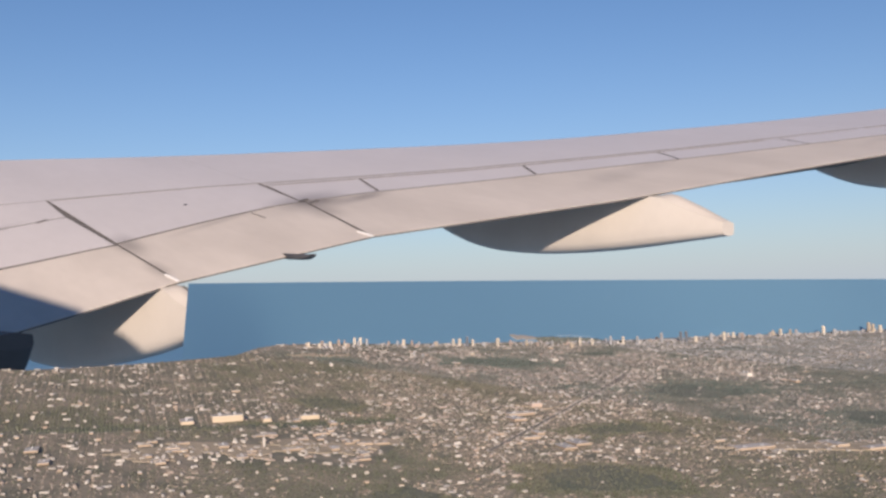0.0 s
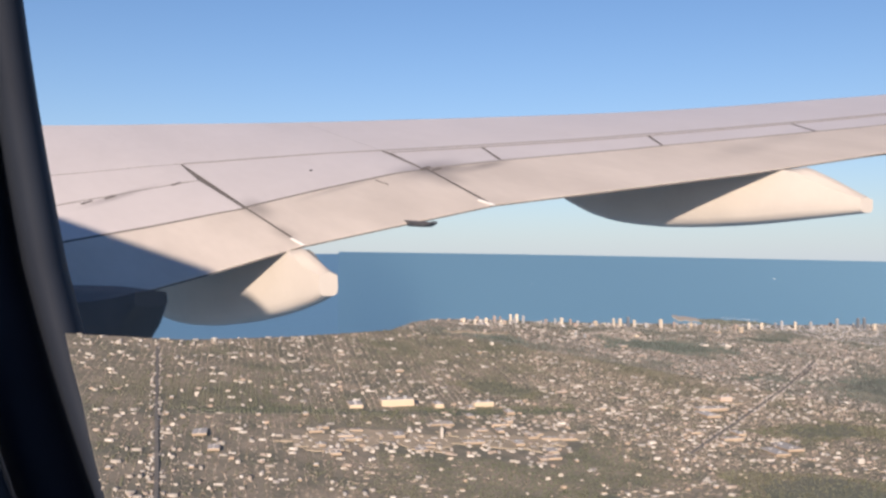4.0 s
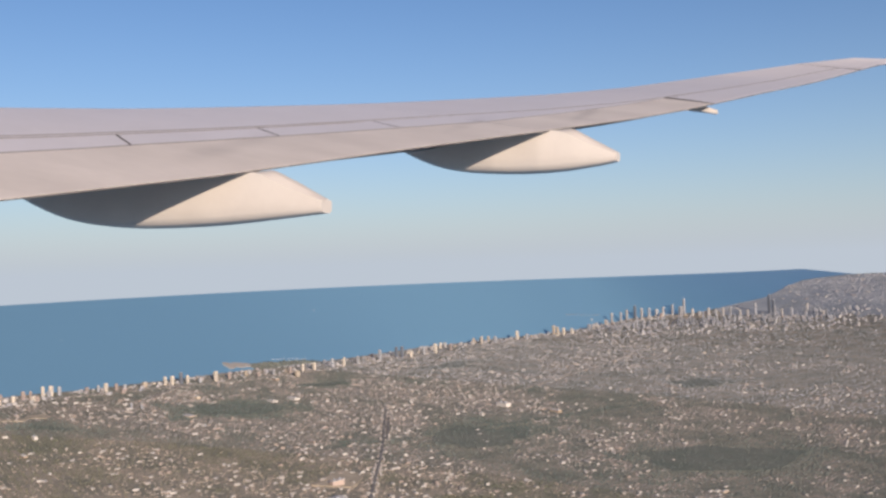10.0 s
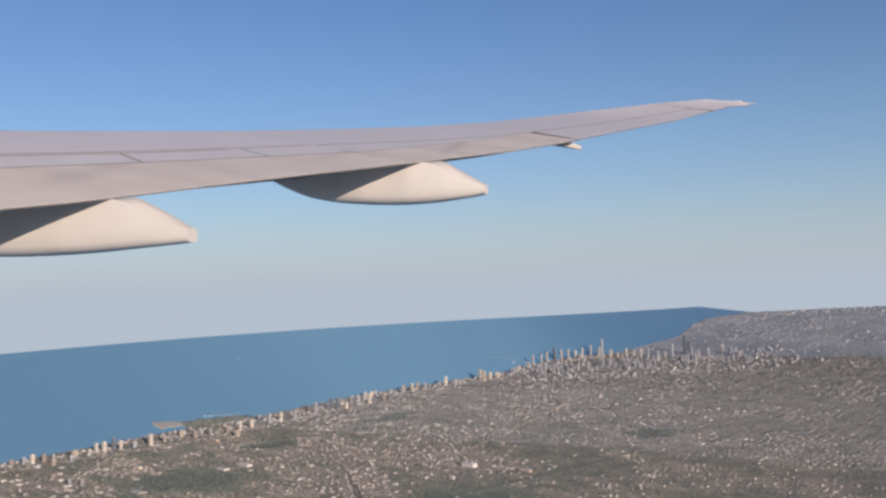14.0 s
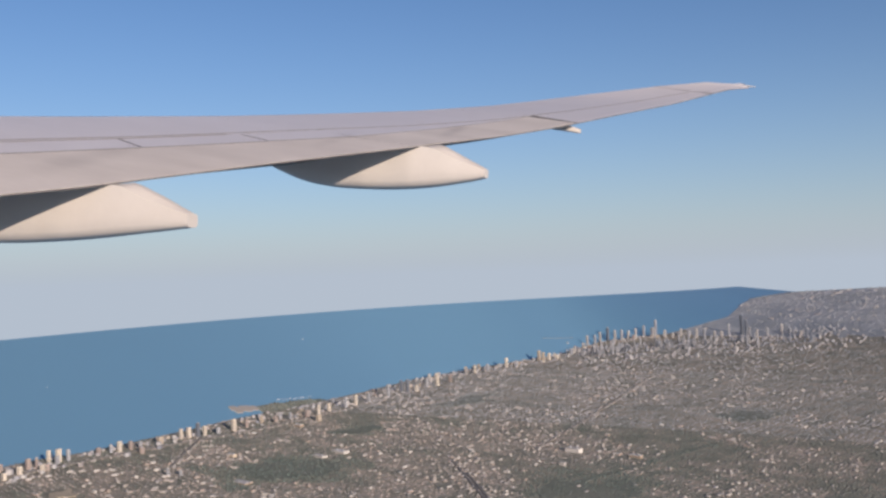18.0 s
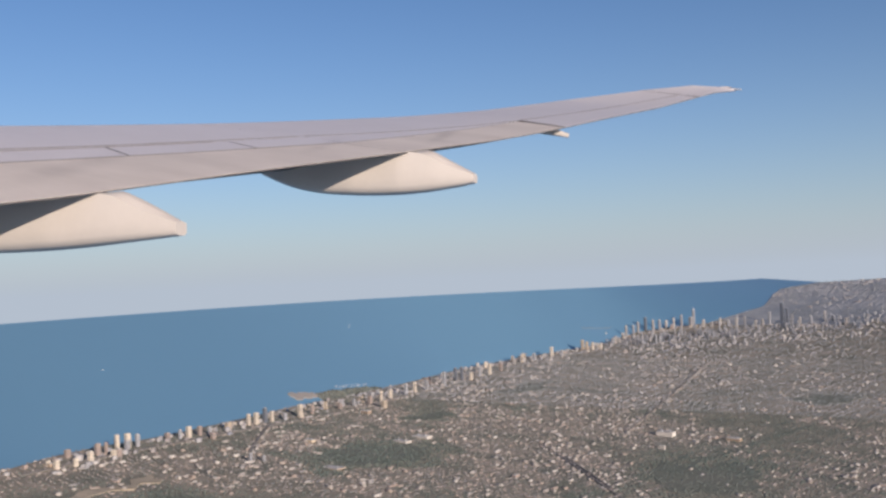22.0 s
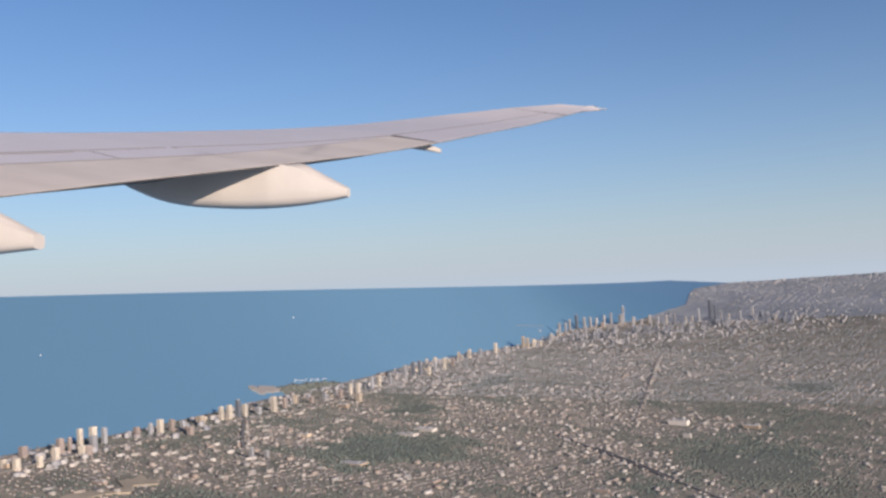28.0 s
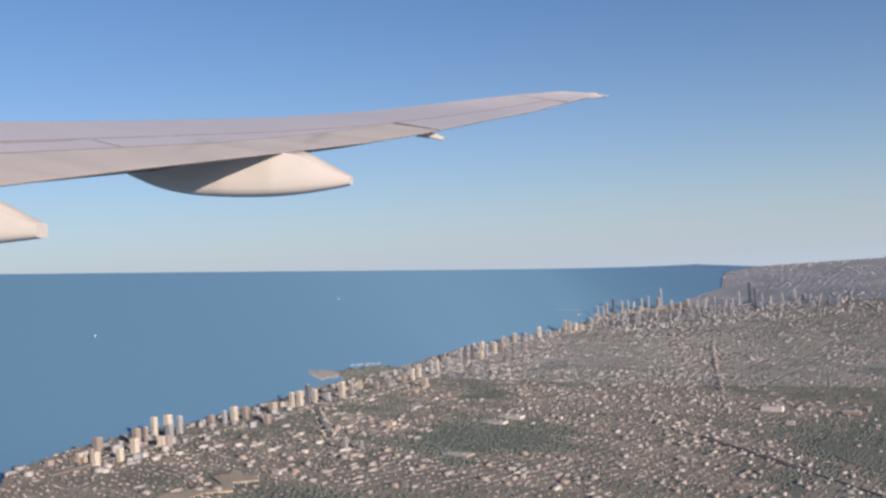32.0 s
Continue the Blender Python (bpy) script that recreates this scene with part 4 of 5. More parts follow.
def house(roof_mat, wall_mat, w, d, h):
    """A gabled family house: walls, two-sided roof, chimney, porch."""
    top = group_of("house")
    w, d, h = w * LAND, d * LAND, h * LAND
    bm = bmesh.new()
    box(bm, -w / 2, w / 2, -d / 2, d / 2, 0, h)
    part("house_body", bm, wall_mat, top)
    bm = bmesh.new()
    e = 1.12
    v = [bm.verts.new(p) for p in ((-w / 2 * e, -d / 2 * e, h), (w / 2 * e, -d / 2 * e, h), (w / 2 * e, d / 2 * e, h), (-w / 2 * e, d / 2 * e, h), (-w / 2 * e, 0, h * 1.6), (w / 2 * e, 0, h * 1.6))]
    for f in ((0, 1, 5, 4), (2, 3, 4, 5), (1, 2, 5), (3, 0, 4), (3, 2, 1, 0)):
        bm.faces.new([v[j] for j in f])
    roof = part("roof", bm, roof_mat, top)
    bm = bmesh.new()
    box(bm, w * 0.2, w * 0.3, -d * 0.05, d * 0.05, h * 1.3, h * 1.85)
    part("chimney", bm, TOWER_RED, roof)
    bm = bmesh.new()
    box(bm, w * 0.5, w * 0.66, -d * 0.3, d * 0.3, 0, h * 0.55)
    part("porch", bm, wall_mat, top)
    return tagged(top, "small gabled house with a chimney among trees", "house", "houses near the flight path")


models = [house(m, w_mat, w, d, h) for m, w_mat, w, d, h in ((TOWER_RED, TAN_WALL, 0.0040, 0.0026, 0.0014), (PALE_ROOF, TOWER_PALE, 0.0036, 0.0026, 0.0016),
                                                          (TAN_WALL, TOWER_PALE, 0.0042, 0.0028, 0.0013), (TOWER_GREY, TAN_WALL, 0.0036, 0.0024, 0.0016))]
count = 0
while count < 240:
    row, a = r.randint(0, 60), r.uniform(0.55, 1.25)
    b_at = -0.35 + row * 0.0156 + r.choice([-0.004, 0.004])
    x, y = a * E_DIR[0] + b_at * N_DIR[0], a * E_DIR[1] + b_at * N_DIR[1]
    spot = np.array([x]), np.array([y])
    if not 0.62 < math.hypot(x + 0.1, y - 0.1) < 1.25 or not inside(COAST, *spot)[0] or in_parks(*spot)[0] or on_road(*spot)[0]:
        continue
    m = Matrix.Translation(on_land(x, y)) @ Matrix.Rotation(TURN_E + r.choice([0, math.pi / 2]) + r.uniform(-0.05, 0.05), 4, "Z")
    if count < len(models):
        models[count].matrix_basis = m
    else:
        copy_thing(models[count % len(models)], m)
    count += 1

# harbour: moored boats and a breakwater
for i in range(14):
    k = i / 13
    x, y = 0.004 + 0.080 * k + r.uniform(-0.002, 0.002), 2.282 + 0.062 * k + r.uniform(-0.002, 0.002)
    top = group_of("sailing_boat", on_lake(x, y) + Vector((0, 0, 0.0018 * LAND)))
    top.rotation_euler = (0, 0, r.uniform(0, 3))
    bm = bmesh.new()
    L = 0.0013 * LAND
    v = [bm.verts.new(p) for p in ((-L, -L * .3, 0), (L * .4, -L * .35, 0), (L, 0, 0), (L * .4, L * .35, 0), (-L, L * .3, 0),
                                   (-L, -L * .36, L * .5), (L * .5, -L * .4, L * .5), (L * 1.2, 0, L * .55), (L * .5, L * .4, L * .5), (-L, L * .36, L * .5))]
    for f in ((4, 3, 2, 1, 0), (5, 6, 7, 8, 9), (0, 1, 6, 5), (1, 2, 7, 6), (2, 3, 8, 7), (3, 4, 9, 8), (4, 0, 5, 9)):
        bm.faces.new([v[j] for j in f])
    part("hull", bm, BOAT_WHITE, top)
    bm = bmesh.new()
    box(bm, -L * .5, L * .2, -L * .2, L * .2, L * .5, L * .9)
    part("cabin", bm, BOAT_WHITE, top)
    tagged(top, "white boat moored in the harbour", "boat", "boats in the harbour")
# two sailing boats far out on the lake
for x, y, L in ((0.142, 2.577, 0.00028), (-0.376, 2.053, 0.00018)):
    top = group_of("sailing_boat", on_lake(x, y))
    bm = bmesh.new()
    v = [bm.verts.new(p) for p in ((-L, -L * .2, -L * 0.1), (L * .5, -L * .22, -L * 0.1), (L, 0, -L * 0.1), (L * .5, L * .22, -L * 0.1), (-L, L * .2, -L * 0.1),
                                   (-L, -L * .26, L * .3), (L * .6, -L * .28, L * .3), (L * 1.2, 0, L * .35), (L * .6, L * .28, L * .3), (-L, L * .26, L * .3))]
    for f in ((4, 3, 2, 1, 0), (5, 6, 7, 8, 9), (0, 1, 6, 5), (1, 2, 7, 6), (2, 3, 8, 7), (3, 4, 9, 8), (4, 0, 5, 9)):
        bm.faces.new([v[j] for j in f])
    part("hull", bm, BOAT_WHITE, top)
    bm = bmesh.new()
    v = [bm.verts.new(p) for p in ((-L * .8, -L * 0.05, L * .4), (L * .3, -L * 0.05, L * .4), (L * .3, -L * 0.05, L * 2.2), (-L * .8, L * 0.05, L * .4), (L * .3, L * 0.05, L * .4), (L * .3, L * 0.05, L * 2.2))]
    for f in ((0, 1, 2), (5, 4, 3), (0, 3, 4, 1), (1, 4, 5, 2), (2, 5, 3, 0)):
        bm.faces.new([v[j] for j in f])
    part("sail", bm, BOAT_WHITE, top)
    tagged(top, "small white sailing boat far out on the lake", "boat")
water_wall = [on_lake(1.01 + 0.156 * i / 8, 3.062 + 0.08 * i / 8) for i in range(9)]
add_mesh("breakwater", [(x, y + s * 0.0004, z + h) for x, y, z in water_wall for s, h in ((-0.6, -0.0005), (-0.6, 0.0001), (0.6, 0.0001), (0.6, -0.0005))],
         [(4 * i + j, 4 * i + (j + 1) % 4, 4 * i + 4 + (j + 1) % 4, 4 * i + 4 + j) for i in range(8) for j in range(4)], ASPHALT)
tagged(bpy.data.objects["breakwater"], "long pale breakwater off the city shore", "breakwater", kind="structure")

# ---------------------------------------------------------------- the aircraft's wing
HEAD = radians(48.0)
C0 = Vector((-0.426 * LAND, 0.300 * LAND, EYE + -0.012 * LAND))
VIEW_FIT = Matrix(((1.0178, -0.0674, 0.0443), (0.0182, 0.9004, -0.1118), (-0.0006, -0.0107, 1.0910)))   # stretches the wing to fit its directions in the camera's view
OUT, AHEAD = Vector((math.cos(HEAD), math.sin(HEAD), 0)), Vector((-math.sin(HEAD), math.cos(HEAD), 0))
# trailing edge: out along the span, ahead, up
TRAIL = np.array([(2.5, 10.74, -.9), (4.06, 10.35, -.29), (5.24, 10.05, .01), (6.2, 9.81, .275), (7.2, 9.53, .48), (8.5, 9.2, .74), (11.62, 7.92, 1.145),
                  (14.2, 6.86, 1.545), (17.2, 5.62, 1.99), (19.65, 4.62, 2.36), (21.4, 3.9, 2.67), (23.4, 3.03, 3.08), (25.6, 2.07, 3.51), (28.3, .88, 4.13), (29.5, .35, 4.31)])
LEAD = np.array([(2.5, 20.4), (26, 5.1), (28, 2.6), (29.0, 1.25), (29.5, .55)])
CREST = np.array([(1.5, 8.53), (2.9, 8.70), (5.5, 8.65), (9, 8.45), (14, 8.10), (18.1, 7.95), (24, 7.88), (32, 7.80), (38.5, 7.69), (47, 7.64), (52.5, 7.57), (58, 7.45), (64.4, 7.30), (70.8, 7.06), (80, 6.75)])


def wing_point(n, c, drop=0.0):
    """On the upper skin: n metres out, c from the trailing edge (0) over the crest (1) to the nose."""
    te_s, te_u = np.interp(n, TRAIL[:, 0], TRAIL[:, 1]), np.interp(n, TRAIL[:, 0], TRAIL[:, 2])
    le_s = np.interp(n, LEAD[:, 0], LEAD[:, 1])
    cs = te_s + 0.85 * (le_s - te_s)
    cu = math.hypot(n, cs) * math.tan(radians(np.interp(math.degrees(math.atan2(cs, n)), CREST[:, 0], CREST[:, 1])))
    chord = le_s - te_s
    s = te_s + 0.85 * chord * c
    if c <= 1:
        u = te_u + (cu - te_u) * c
    else:
        u = cu - chord * 0.9 * (c - 1) ** 1.5
    return Vector((n, s, u - drop))


def thickness(n, c):
    chord = np.interp(n, LEAD[:, 0], LEAD[:, 1]) - np.interp(n, TRAIL[:, 0], TRAIL[:, 1])
    return 0.010 + chord * 0.11 * max(0.0, math.sin(math.pi * min(1, max(0, c / 1.18)) ** 1.1)) ** 2.0


def span_to_world(v):
    return C0 + VIEW_FIT @ (OUT * v[0] + AHEAD * v[1] + Vector((0, 0, v[2])))


wing = group_of("aircraft_wing")
tagged(wing, "light grey airliner wing with flaps and raked tip", "wing")


def skin(name, edge0, edge1, c0, c1, mat, label="", lift=0.008, nn=14, nc=5, inset=0.005, thick=0.016):
    """A panel of the upper skin between two chordwise edges, each (n at c0, n at c1), and c limits that may vary along the span."""
    verts = []
    for i in range(nn + 1):
        a = i / nn
        for j in range(nc + 1):
            b = j / nc
            na, nb = edge0[0] + (edge0[1] - edge0[0]) * b + inset, edge1[0] + (edge1[1] - edge1[0]) * b - inset
            n = na + (nb - na) * a
            lo = c0(n) if callable(c0) else c0[0] + (c0[1] - c0[0]) * a
            hi = c1(n) if callable(c1) else c1[0] + (c1[1] - c1[0]) * a
            verts.append(span_to_world(wing_point(n, lo + (hi - lo) * b) + Vector((0, 0, lift))))
    m = len(verts)
    w = nc + 1
    thick = 0.006 if not callable(c0) and c0[0] == 0.0 else thick
    verts += [v - Vector((0, 0, thick)) for v in verts]
    faces = []
    for i in range(nn):
        for j in range(nc):
            a = i * w + j
            faces += [(a, a + w, a + w + 1, a + 1), (m + a, m + a + 1, m + a + w + 1, m + a + w)]
    border = [i * w for i in range(nn + 1)] + [nn * w + j for j in range(1, w)] + [i * w + nc for i in range(nn - 1, -1, -1)] + [j for j in range(nc - 1, 0, -1)]
    faces += [(p, m + p, m + q, q) for p, q in zip(border, border[1:] + border[:1])]
    ob = add_mesh(name, verts, faces, mat, wing)
    ob.data.materials.append(GAP_DARK)
    rear = not callable(c0) and c0[0] == 0.0
    for p in ob.data.polygons[2 * nn * nc:]:
        on_rear = rear and all(v % w == 0 for v in (k % m for k in p.vertices))
        p.material_index = 0 if on_rear else 1
    return tagged(ob, label=label)


# the box of the wing, seen in the gaps and from below
stations = [2.5 + (29.5 - 2.5) * (i / 72) for i in range(73)]
cs = [0, .1, .2, .3, .4, .5, .6, .7, .8, .9, 1.0, 1.05, 1.1, 1.14, 1.17]
verts, faces = [], []
for n in stations:
    verts += [span_to_world(wing_point(n, c, 0.004)) for c in cs] + [span_to_world(wing_point(n, c, 0.004 + thickness(n, c))) for c in reversed(cs)]
w = 2 * len(cs)
for i in range(len(stations) - 1):
    for j in range(w):
        faces.append((i * w + j, i * w + (j + 1) % w, (i + 1) * w + (j + 1) % w, (i + 1) * w + j))
faces += [tuple(range(w - 1, -1, -1)), tuple((len(stations) - 1) * w + j for j in range(w))]
tagged(add_mesh("wing_box", verts, faces, GAP_DARK, wing), label="dark wing structure showing in the panel gaps")
# front skin in long panels, then spoilers, flaps and ailerons


def front_line(n):
    return float(np.interp(n, (2.6, 9.1, 17.6, 22.5, 27.6), (.59, .548, .50, .385, .29)))


def strip_line(n):
    return front_line(n) - 0.003


def spoiler_line(n):
    return front_line(n) - 0.032


def flap_line(n):
    return float(np.interp(n, (8.9, 9.95, 12.07, 14.04, 15.96, 17.43), (.333, .352, .358, .335, .312, .285))) - 0.007


for e0, e1 in (((2.6, 2.6), (9.1, 9.4)), ((9.1, 9.4), (17.6, 17.8)), ((17.6, 17.8), (22.45, 22.6)), ((22.45, 22.6), (27.5, 27.7))):
    skin("front_skin", e0, e1, front_line, (1.16, 1.16), WING_PAINT, nn=20, nc=14, inset=0.002)
skin("wing_tip", (27.5, 27.7), (29.45, 29.45), (0.0, 0.0), (1.16, 1.16), WING_PAINT, "pale raked wing tip", nn=10, nc=16, inset=0.004)
skin("inboard_panel", (2.6, 2.6), (6.40, 6.54), (.37, .43), strip_line, WING_PAINT)
skin("inboard_spoiler", (2.6, 2.6), (6.32, 6.40), (.245, .225), (.366, .426), WING_PAINT)
skin("spoiler", (6.36, 6.56), (8.875, 9.085), (.232, .325), strip_line, WING_PAINT, "wide pale spoiler panel beside the flaperon", nn=16)
for e0, e1, a in (((8.905, 9.115), (9.94, 10.27), (.333, .352)), ((9.965, 10.295), (12.06, 12.44), (.352, .358)),
                  ((12.085, 12.465), (14.03, 14.36), (.358, .335)), ((14.055, 14.385), (15.95, 16.22), (.335, .312)),
                  ((15.975, 16.245), (17.43, 17.72), (.312, .285))):
    skin("spoiler", e0, e1, a, spoiler_line, WING_PAINT, nn=10)
skin("fixed_strip", (9.10, 9.12), (17.70, 17.72), lambda n: spoiler_line(n) + 0.003, strip_line, WING_PAINT, nn=24, nc=1)
skin("fixed_panel", (17.45, 17.74), (22.25, 22.45), (.284, .366), strip_line, WING_PAINT, nn=18, nc=5, inset=0.003)
skin("inboard_flap", (2.6, 2.6), (6.22, 6.33), (0.0, 0.0), (.235, .218), FLAP_PAINT, "warm grey inboard flap with dirt streaks", nn=14)
skin("flaperon", (6.24, 6.35), (8.465, 8.905), (0.0, 0.0), (.224, .318), FLAP_PAINT, "warm grey flaperon with soot by its hinge", nn=14)
skin("outboard_flap", (8.495, 8.935), (17.30, 17.42), (0.0, 0.0), flap_line, FLAP_PAINT, "long warm grey outboard flap", nn=24)
skin("outboard_flap", (17.30, 17.43), (21.88, 22.25), (0.0, 0.0), (.276, .36), FLAP_PAINT, "outer warm grey flap panel", nn=14, inset=0.004)
SEAM = material("panel_seam", (0.33, 0.315, 0.32), 0.6, (0.24, 0.23, 0.235), 3.0, 0.8)
skin("panel_seam", (6.6, 6.6), (9.1, 9.1), lambda n: front_line(n) - 0.006, lambda n: front_line(n) + 0.001, SEAM, "dark seam ahead of the spoilers", lift=0.0125, nn=10, nc=1, thick=0.008)
skin("panel_seam", (9.15, 9.15), (17.6, 17.6), lambda n: front_line(n) - 0.008, lambda n: front_line(n) + 0.001, SEAM, "dark seam ahead of the spoilers", lift=0.0125, nn=24, nc=1, thick=0.008)
skin("panel_seam", (9.15, 9.15), (16.0, 16.0), lambda n: spoiler_line(n) - 0.003, lambda n: spoiler_line(n) + 0.006, SEAM, "dark seam along the spoiler hinges", lift=0.0125, nn=20, nc=1, thick=0.008)
skin("panel_seam", (9.0, 9.0), (17.4, 17.4), lambda n: flap_line(n) - 0.002, lambda n: flap_line(n) + 0.007, SEAM, "dark seam between spoilers and flap", lift=0.0125, nn=24, nc=1, thick=0.008)
skin("panel_seam", (17.7, 17.7), (22.3, 22.3), lambda n: front_line(n) - 0.009, lambda n: front_line(n) + 0.001, SEAM, "dark seam of the outer wing", lift=0.0125, nn=14, nc=1, thick=0.008)
skin("panel_seam", (22.5, 22.5), (27.4, 27.4), lambda n: front_line(n) - 0.012, lambda n: front_line(n) + 0.002, SEAM, "dark seam ahead of the aileron", lift=0.0125, nn=14, nc=1, thick=0.008)
skin("aileron", (21.93, 22.44), (27.40, 27.52), (0.0, 0.0), (.375, .285), WING_PAINT, "pale aileron near the wing tip", nn=16)


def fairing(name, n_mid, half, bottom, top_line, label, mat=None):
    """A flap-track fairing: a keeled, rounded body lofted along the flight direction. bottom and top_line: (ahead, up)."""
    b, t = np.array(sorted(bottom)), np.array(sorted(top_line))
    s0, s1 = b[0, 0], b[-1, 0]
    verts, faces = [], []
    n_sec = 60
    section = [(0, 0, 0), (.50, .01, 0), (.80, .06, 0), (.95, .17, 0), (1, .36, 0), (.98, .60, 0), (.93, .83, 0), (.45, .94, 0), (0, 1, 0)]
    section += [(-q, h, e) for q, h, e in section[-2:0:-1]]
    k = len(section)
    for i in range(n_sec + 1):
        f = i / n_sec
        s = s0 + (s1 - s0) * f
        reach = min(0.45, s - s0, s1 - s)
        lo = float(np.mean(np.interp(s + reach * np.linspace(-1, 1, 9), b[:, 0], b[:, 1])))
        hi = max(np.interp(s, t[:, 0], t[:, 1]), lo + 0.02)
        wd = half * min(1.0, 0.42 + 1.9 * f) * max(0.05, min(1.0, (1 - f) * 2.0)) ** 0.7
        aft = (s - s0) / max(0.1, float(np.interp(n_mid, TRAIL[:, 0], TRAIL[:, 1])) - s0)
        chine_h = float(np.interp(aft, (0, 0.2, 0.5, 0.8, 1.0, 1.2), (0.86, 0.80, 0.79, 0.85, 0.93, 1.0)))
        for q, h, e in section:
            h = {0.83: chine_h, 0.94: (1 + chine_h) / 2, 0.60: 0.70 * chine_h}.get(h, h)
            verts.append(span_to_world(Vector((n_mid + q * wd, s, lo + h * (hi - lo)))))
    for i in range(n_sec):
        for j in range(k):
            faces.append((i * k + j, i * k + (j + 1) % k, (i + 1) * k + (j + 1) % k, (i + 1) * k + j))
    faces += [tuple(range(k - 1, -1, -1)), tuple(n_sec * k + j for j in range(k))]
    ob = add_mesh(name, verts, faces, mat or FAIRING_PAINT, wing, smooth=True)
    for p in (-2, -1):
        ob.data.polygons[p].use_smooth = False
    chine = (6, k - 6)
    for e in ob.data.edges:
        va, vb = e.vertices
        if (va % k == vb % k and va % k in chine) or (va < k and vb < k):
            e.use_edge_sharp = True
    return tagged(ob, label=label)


# Profiles shaped to fit the camera's view, tops along the sighted trailing edge.
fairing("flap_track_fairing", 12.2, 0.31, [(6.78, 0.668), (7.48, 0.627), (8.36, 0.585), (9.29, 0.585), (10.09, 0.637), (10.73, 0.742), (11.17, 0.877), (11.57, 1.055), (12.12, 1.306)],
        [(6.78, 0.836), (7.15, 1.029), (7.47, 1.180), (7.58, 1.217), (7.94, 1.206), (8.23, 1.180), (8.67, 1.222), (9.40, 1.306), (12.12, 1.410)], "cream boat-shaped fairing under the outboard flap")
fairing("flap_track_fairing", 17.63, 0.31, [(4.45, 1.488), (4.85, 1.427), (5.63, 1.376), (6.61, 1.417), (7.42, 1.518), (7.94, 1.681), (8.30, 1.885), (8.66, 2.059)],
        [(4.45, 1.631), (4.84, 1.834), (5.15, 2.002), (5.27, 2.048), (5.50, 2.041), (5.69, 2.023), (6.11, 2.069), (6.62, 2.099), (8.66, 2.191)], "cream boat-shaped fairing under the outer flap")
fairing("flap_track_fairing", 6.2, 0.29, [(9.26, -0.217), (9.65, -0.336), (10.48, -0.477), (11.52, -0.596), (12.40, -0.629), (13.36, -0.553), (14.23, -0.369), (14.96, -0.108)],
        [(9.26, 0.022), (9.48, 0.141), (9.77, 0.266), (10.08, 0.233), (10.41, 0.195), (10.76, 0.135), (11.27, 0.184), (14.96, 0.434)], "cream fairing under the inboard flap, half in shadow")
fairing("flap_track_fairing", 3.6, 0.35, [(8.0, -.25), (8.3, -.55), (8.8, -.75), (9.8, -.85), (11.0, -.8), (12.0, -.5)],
        [(8.0, -.12), (8.6, -.1), (12.0, -.1)], "fairing close to the fuselage, its shade put into dark paint", SHADED_PAINT)
fairing("hinge_fairing", 7.5, 0.10, [(9.08, .52), (9.15, .49), (9.3, .47), (9.5, .49), (9.7, .55)], [(9.08, .53), (9.7, .58)], "small hinge bump under the flaperon, painted dark for its shade", SHADED_PAINT)
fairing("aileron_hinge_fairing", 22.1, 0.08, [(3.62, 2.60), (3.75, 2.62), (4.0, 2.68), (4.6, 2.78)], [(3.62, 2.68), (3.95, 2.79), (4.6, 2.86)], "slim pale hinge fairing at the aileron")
bm = bmesh.new()
bmesh.ops.create_cone(bm, cap_ends=True, segments=10, radius1=0.03, radius2=0.018, depth=0.6)
tip_rod = part("tip_light", bm, BARE_METAL, wing, "small metal navigation light at the tip")
tip_at = span_to_world(Vector((29.5, 0.45, 4.36)))
tip_rod.matrix_basis = Matrix.Translation(tip_at) @ (span_to_world(Vector((29.75, 0.05, 4.34))) - span_to_world(Vector((29.2, 0.85, 4.38)))).to_track_quat("Z", "Y").to_matrix().to_4x4()



def skin_box(name, n, c, along, across, high, mat, label="", spin=0.0):
    """A small fitting on the upper skin."""
    p, q = wing_point(n, c), wing_point(n, min(c + 0.02, 1.0))
    at, ahead = span_to_world(p) + Vector((0, 0, 0.012)), (span_to_world(q) - span_to_world(p)).normalized()
    side = (span_to_world(wing_point(n + 0.05, c)) - span_to_world(p)).normalized()
    up = side.cross(ahead).normalized()
    side = ahead.cross(up)
    bm = bmesh.new()
    bmesh.ops.create_cube(bm, size=1)
    bmesh.ops.bevel(bm, geom=list(bm.edges), offset=0.15, segments=1, affect="EDGES")
    ob = part(name, bm, mat, wing, label)
    rot = Matrix((side, ahead, up)).transposed().to_4x4() @ Matrix.Rotation(spin, 4, "Z")
    ob.matrix_basis = Matrix.Translation(at) @ rot @ Matrix.Diagonal((across, along, high, 1))
    return ob


for n, c in ((7.75, 0.41),):
    skin_box("vent_cap", n, c, 0.04, 0.04, 0.008, RUBBER, "small dark round cap")
for n, c in ((8.485, 0.02), (6.23, 0.02)):
    skin_box("flap_seal", n, c, 0.28, 0.03, 0.02, BOAT_WHITE, "bright white seal at the flap corner")
for n, c in ((4.95, 0.392), (5.25, 0.402), (6.1, 0.422), (8.95, 0.335), (9.0, 0.31)):
    skin_box("hinge_plate", n, c, 0.05, 0.15, 0.006, GAP_DARK, "dark hinge fitting")
skin_box("actuator_slot", 8.11, 0.255, 0.30, 0.015, 0.006, GAP_DARK, "thin dark slot")

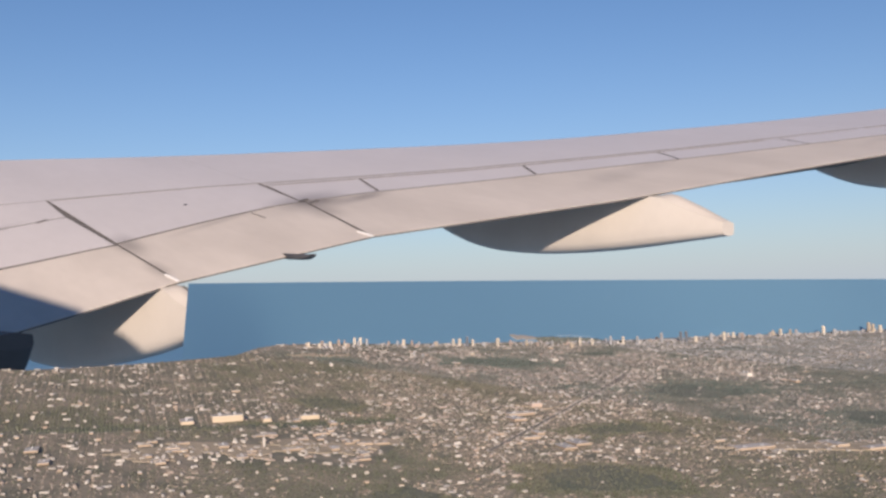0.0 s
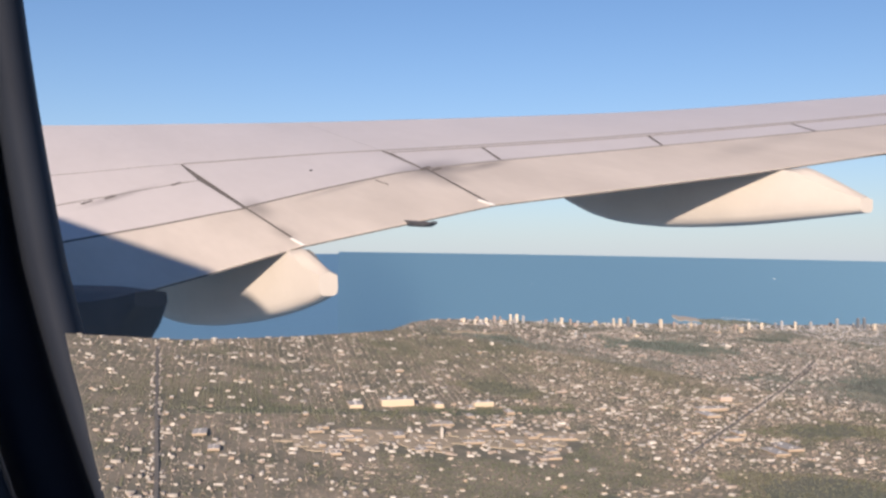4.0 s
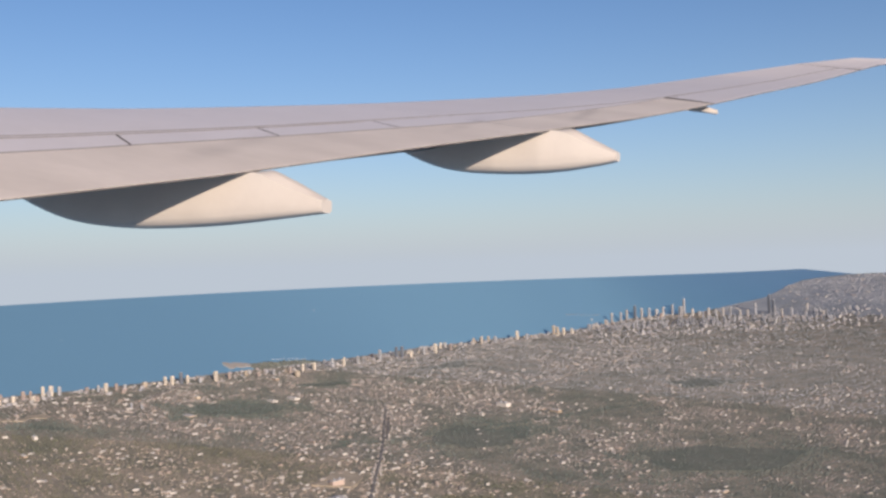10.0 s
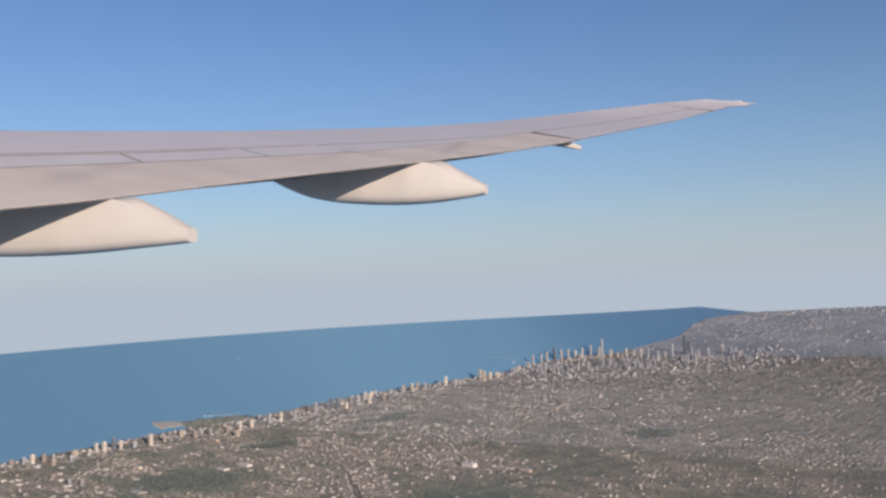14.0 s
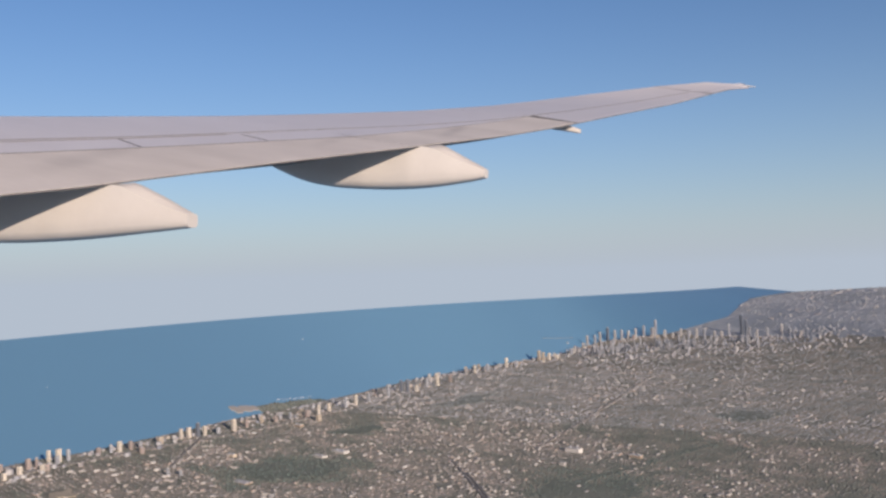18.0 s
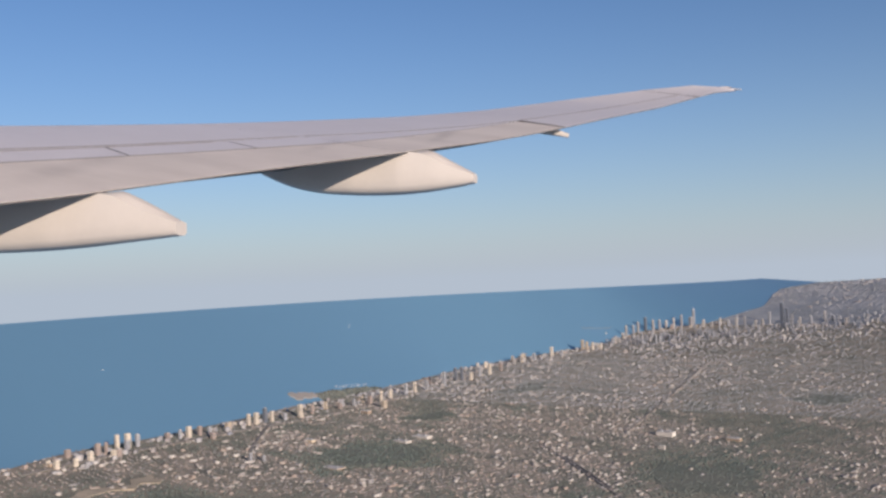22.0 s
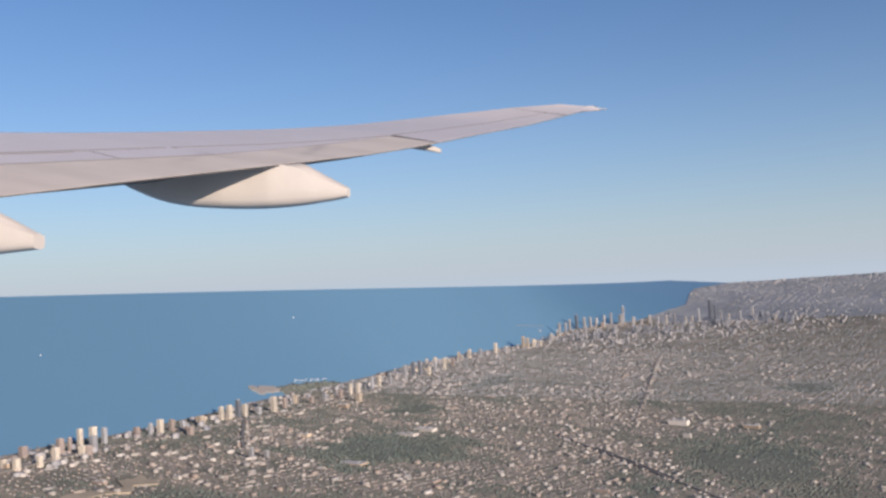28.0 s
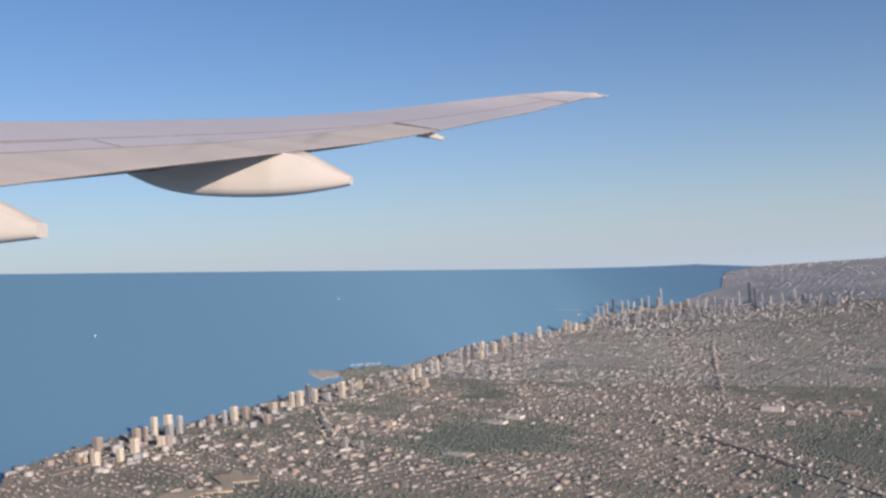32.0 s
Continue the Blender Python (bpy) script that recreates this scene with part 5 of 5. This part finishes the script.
# ---------------------------------------------------------------- fuselage ahead of the window, and the window's jamb
# Fuselage piece out of view, placed and tapered for its shadow on the wing.
R_F, N_F, U_F = 3.3, -3.9, 0.0
verts, faces, k = [], [], 48
lengths = [2.5, 5, 8, 11, 14, 17, 20]
for s in lengths:
    radius = R_F - 0.11 * max(0.0, 9.0 - s)
    for j in range(k):
        a = 2 * math.pi * j / k
        verts.append(span_to_world(Vector((N_F + radius * math.cos(a), s, U_F + radius * math.sin(a)))))
for i in range(len(lengths) - 1):
    for j in range(k):
        faces.append((i * k + j, i * k + (j + 1) % k, (i + 1) * k + (j + 1) % k, (i + 1) * k + j))
faces += [tuple(range(k)), tuple((len(lengths) - 1) * k + j for j in range(k - 1, -1, -1))]
tagged(add_mesh("fuselage", verts, faces, FUSELAGE_PAINT, smooth=True), "pale round airliner fuselage, unseen, shaped for its shadow on the wing", "fuselage", kind="structure")

jamb = group_of("window_frame")
tagged(jamb, "cabin window frame with rubber seal, painted dark as cabin shade", "window frame")
EYE2 = Vector((-0.0486 * LAND, 0.0514 * LAND, EYE + 0.0069 * LAND))


def jamb_rail(name, az_mid, half_deg, dist, mat, label):
    """An upright rounded rail of the frame, placed, leaned and bowed to fit the view from EYE2."""
    verts, faces, m, k = [], [], 16, 8
    for i in range(m + 1):
        el = radians(-22 + 44 * i / m)
        bow = math.sin(el) / math.sin(radians(13))
        lean = 1.25 + (2.45 * bow - 0.3 * bow ** 2 if bow > 0 else 3.0 * bow - 0.9 * bow ** 2)
        az = radians(az_mid + lean)
        mid = EYE2 + Vector((-math.sin(az) * math.cos(el), math.cos(az) * math.cos(el), math.sin(el))) * dist
        side = Vector((math.cos(az), math.sin(az), 0)) * dist * math.tan(radians(half_deg))
        deep = Vector((-math.sin(az), math.cos(az), 0)) * 0.03
        for j in range(k):
            a = 2 * math.pi * j / k
            verts.append(mid + side * math.cos(a) + deep * math.sin(a))
    for i in range(m):
        for j in range(k):
            faces.append((i * k + j, i * k + (j + 1) % k, (i + 1) * k + (j + 1) % k, (i + 1) * k + j))
    faces += [tuple(range(k - 1, -1, -1)), tuple(m * k + j for j in range(k))]
    return tagged(add_mesh(name, verts, faces, mat, jamb, smooth=True), label=label)


jamb_rail("inner_seal", 34.9, 1.1, 0.46, RUBBER, "grey rubber seal")
jamb_rail("reveal", 37.9, 2.2, 0.49, BEZEL, "reveal painted blue-black as in cabin shade")
jamb_rail("bezel_lip", 40.9, 0.9, 0.43, RUBBER, "")
jamb_rail("outer_bezel", 47.0, 6.2, 0.46, BEZEL, "")
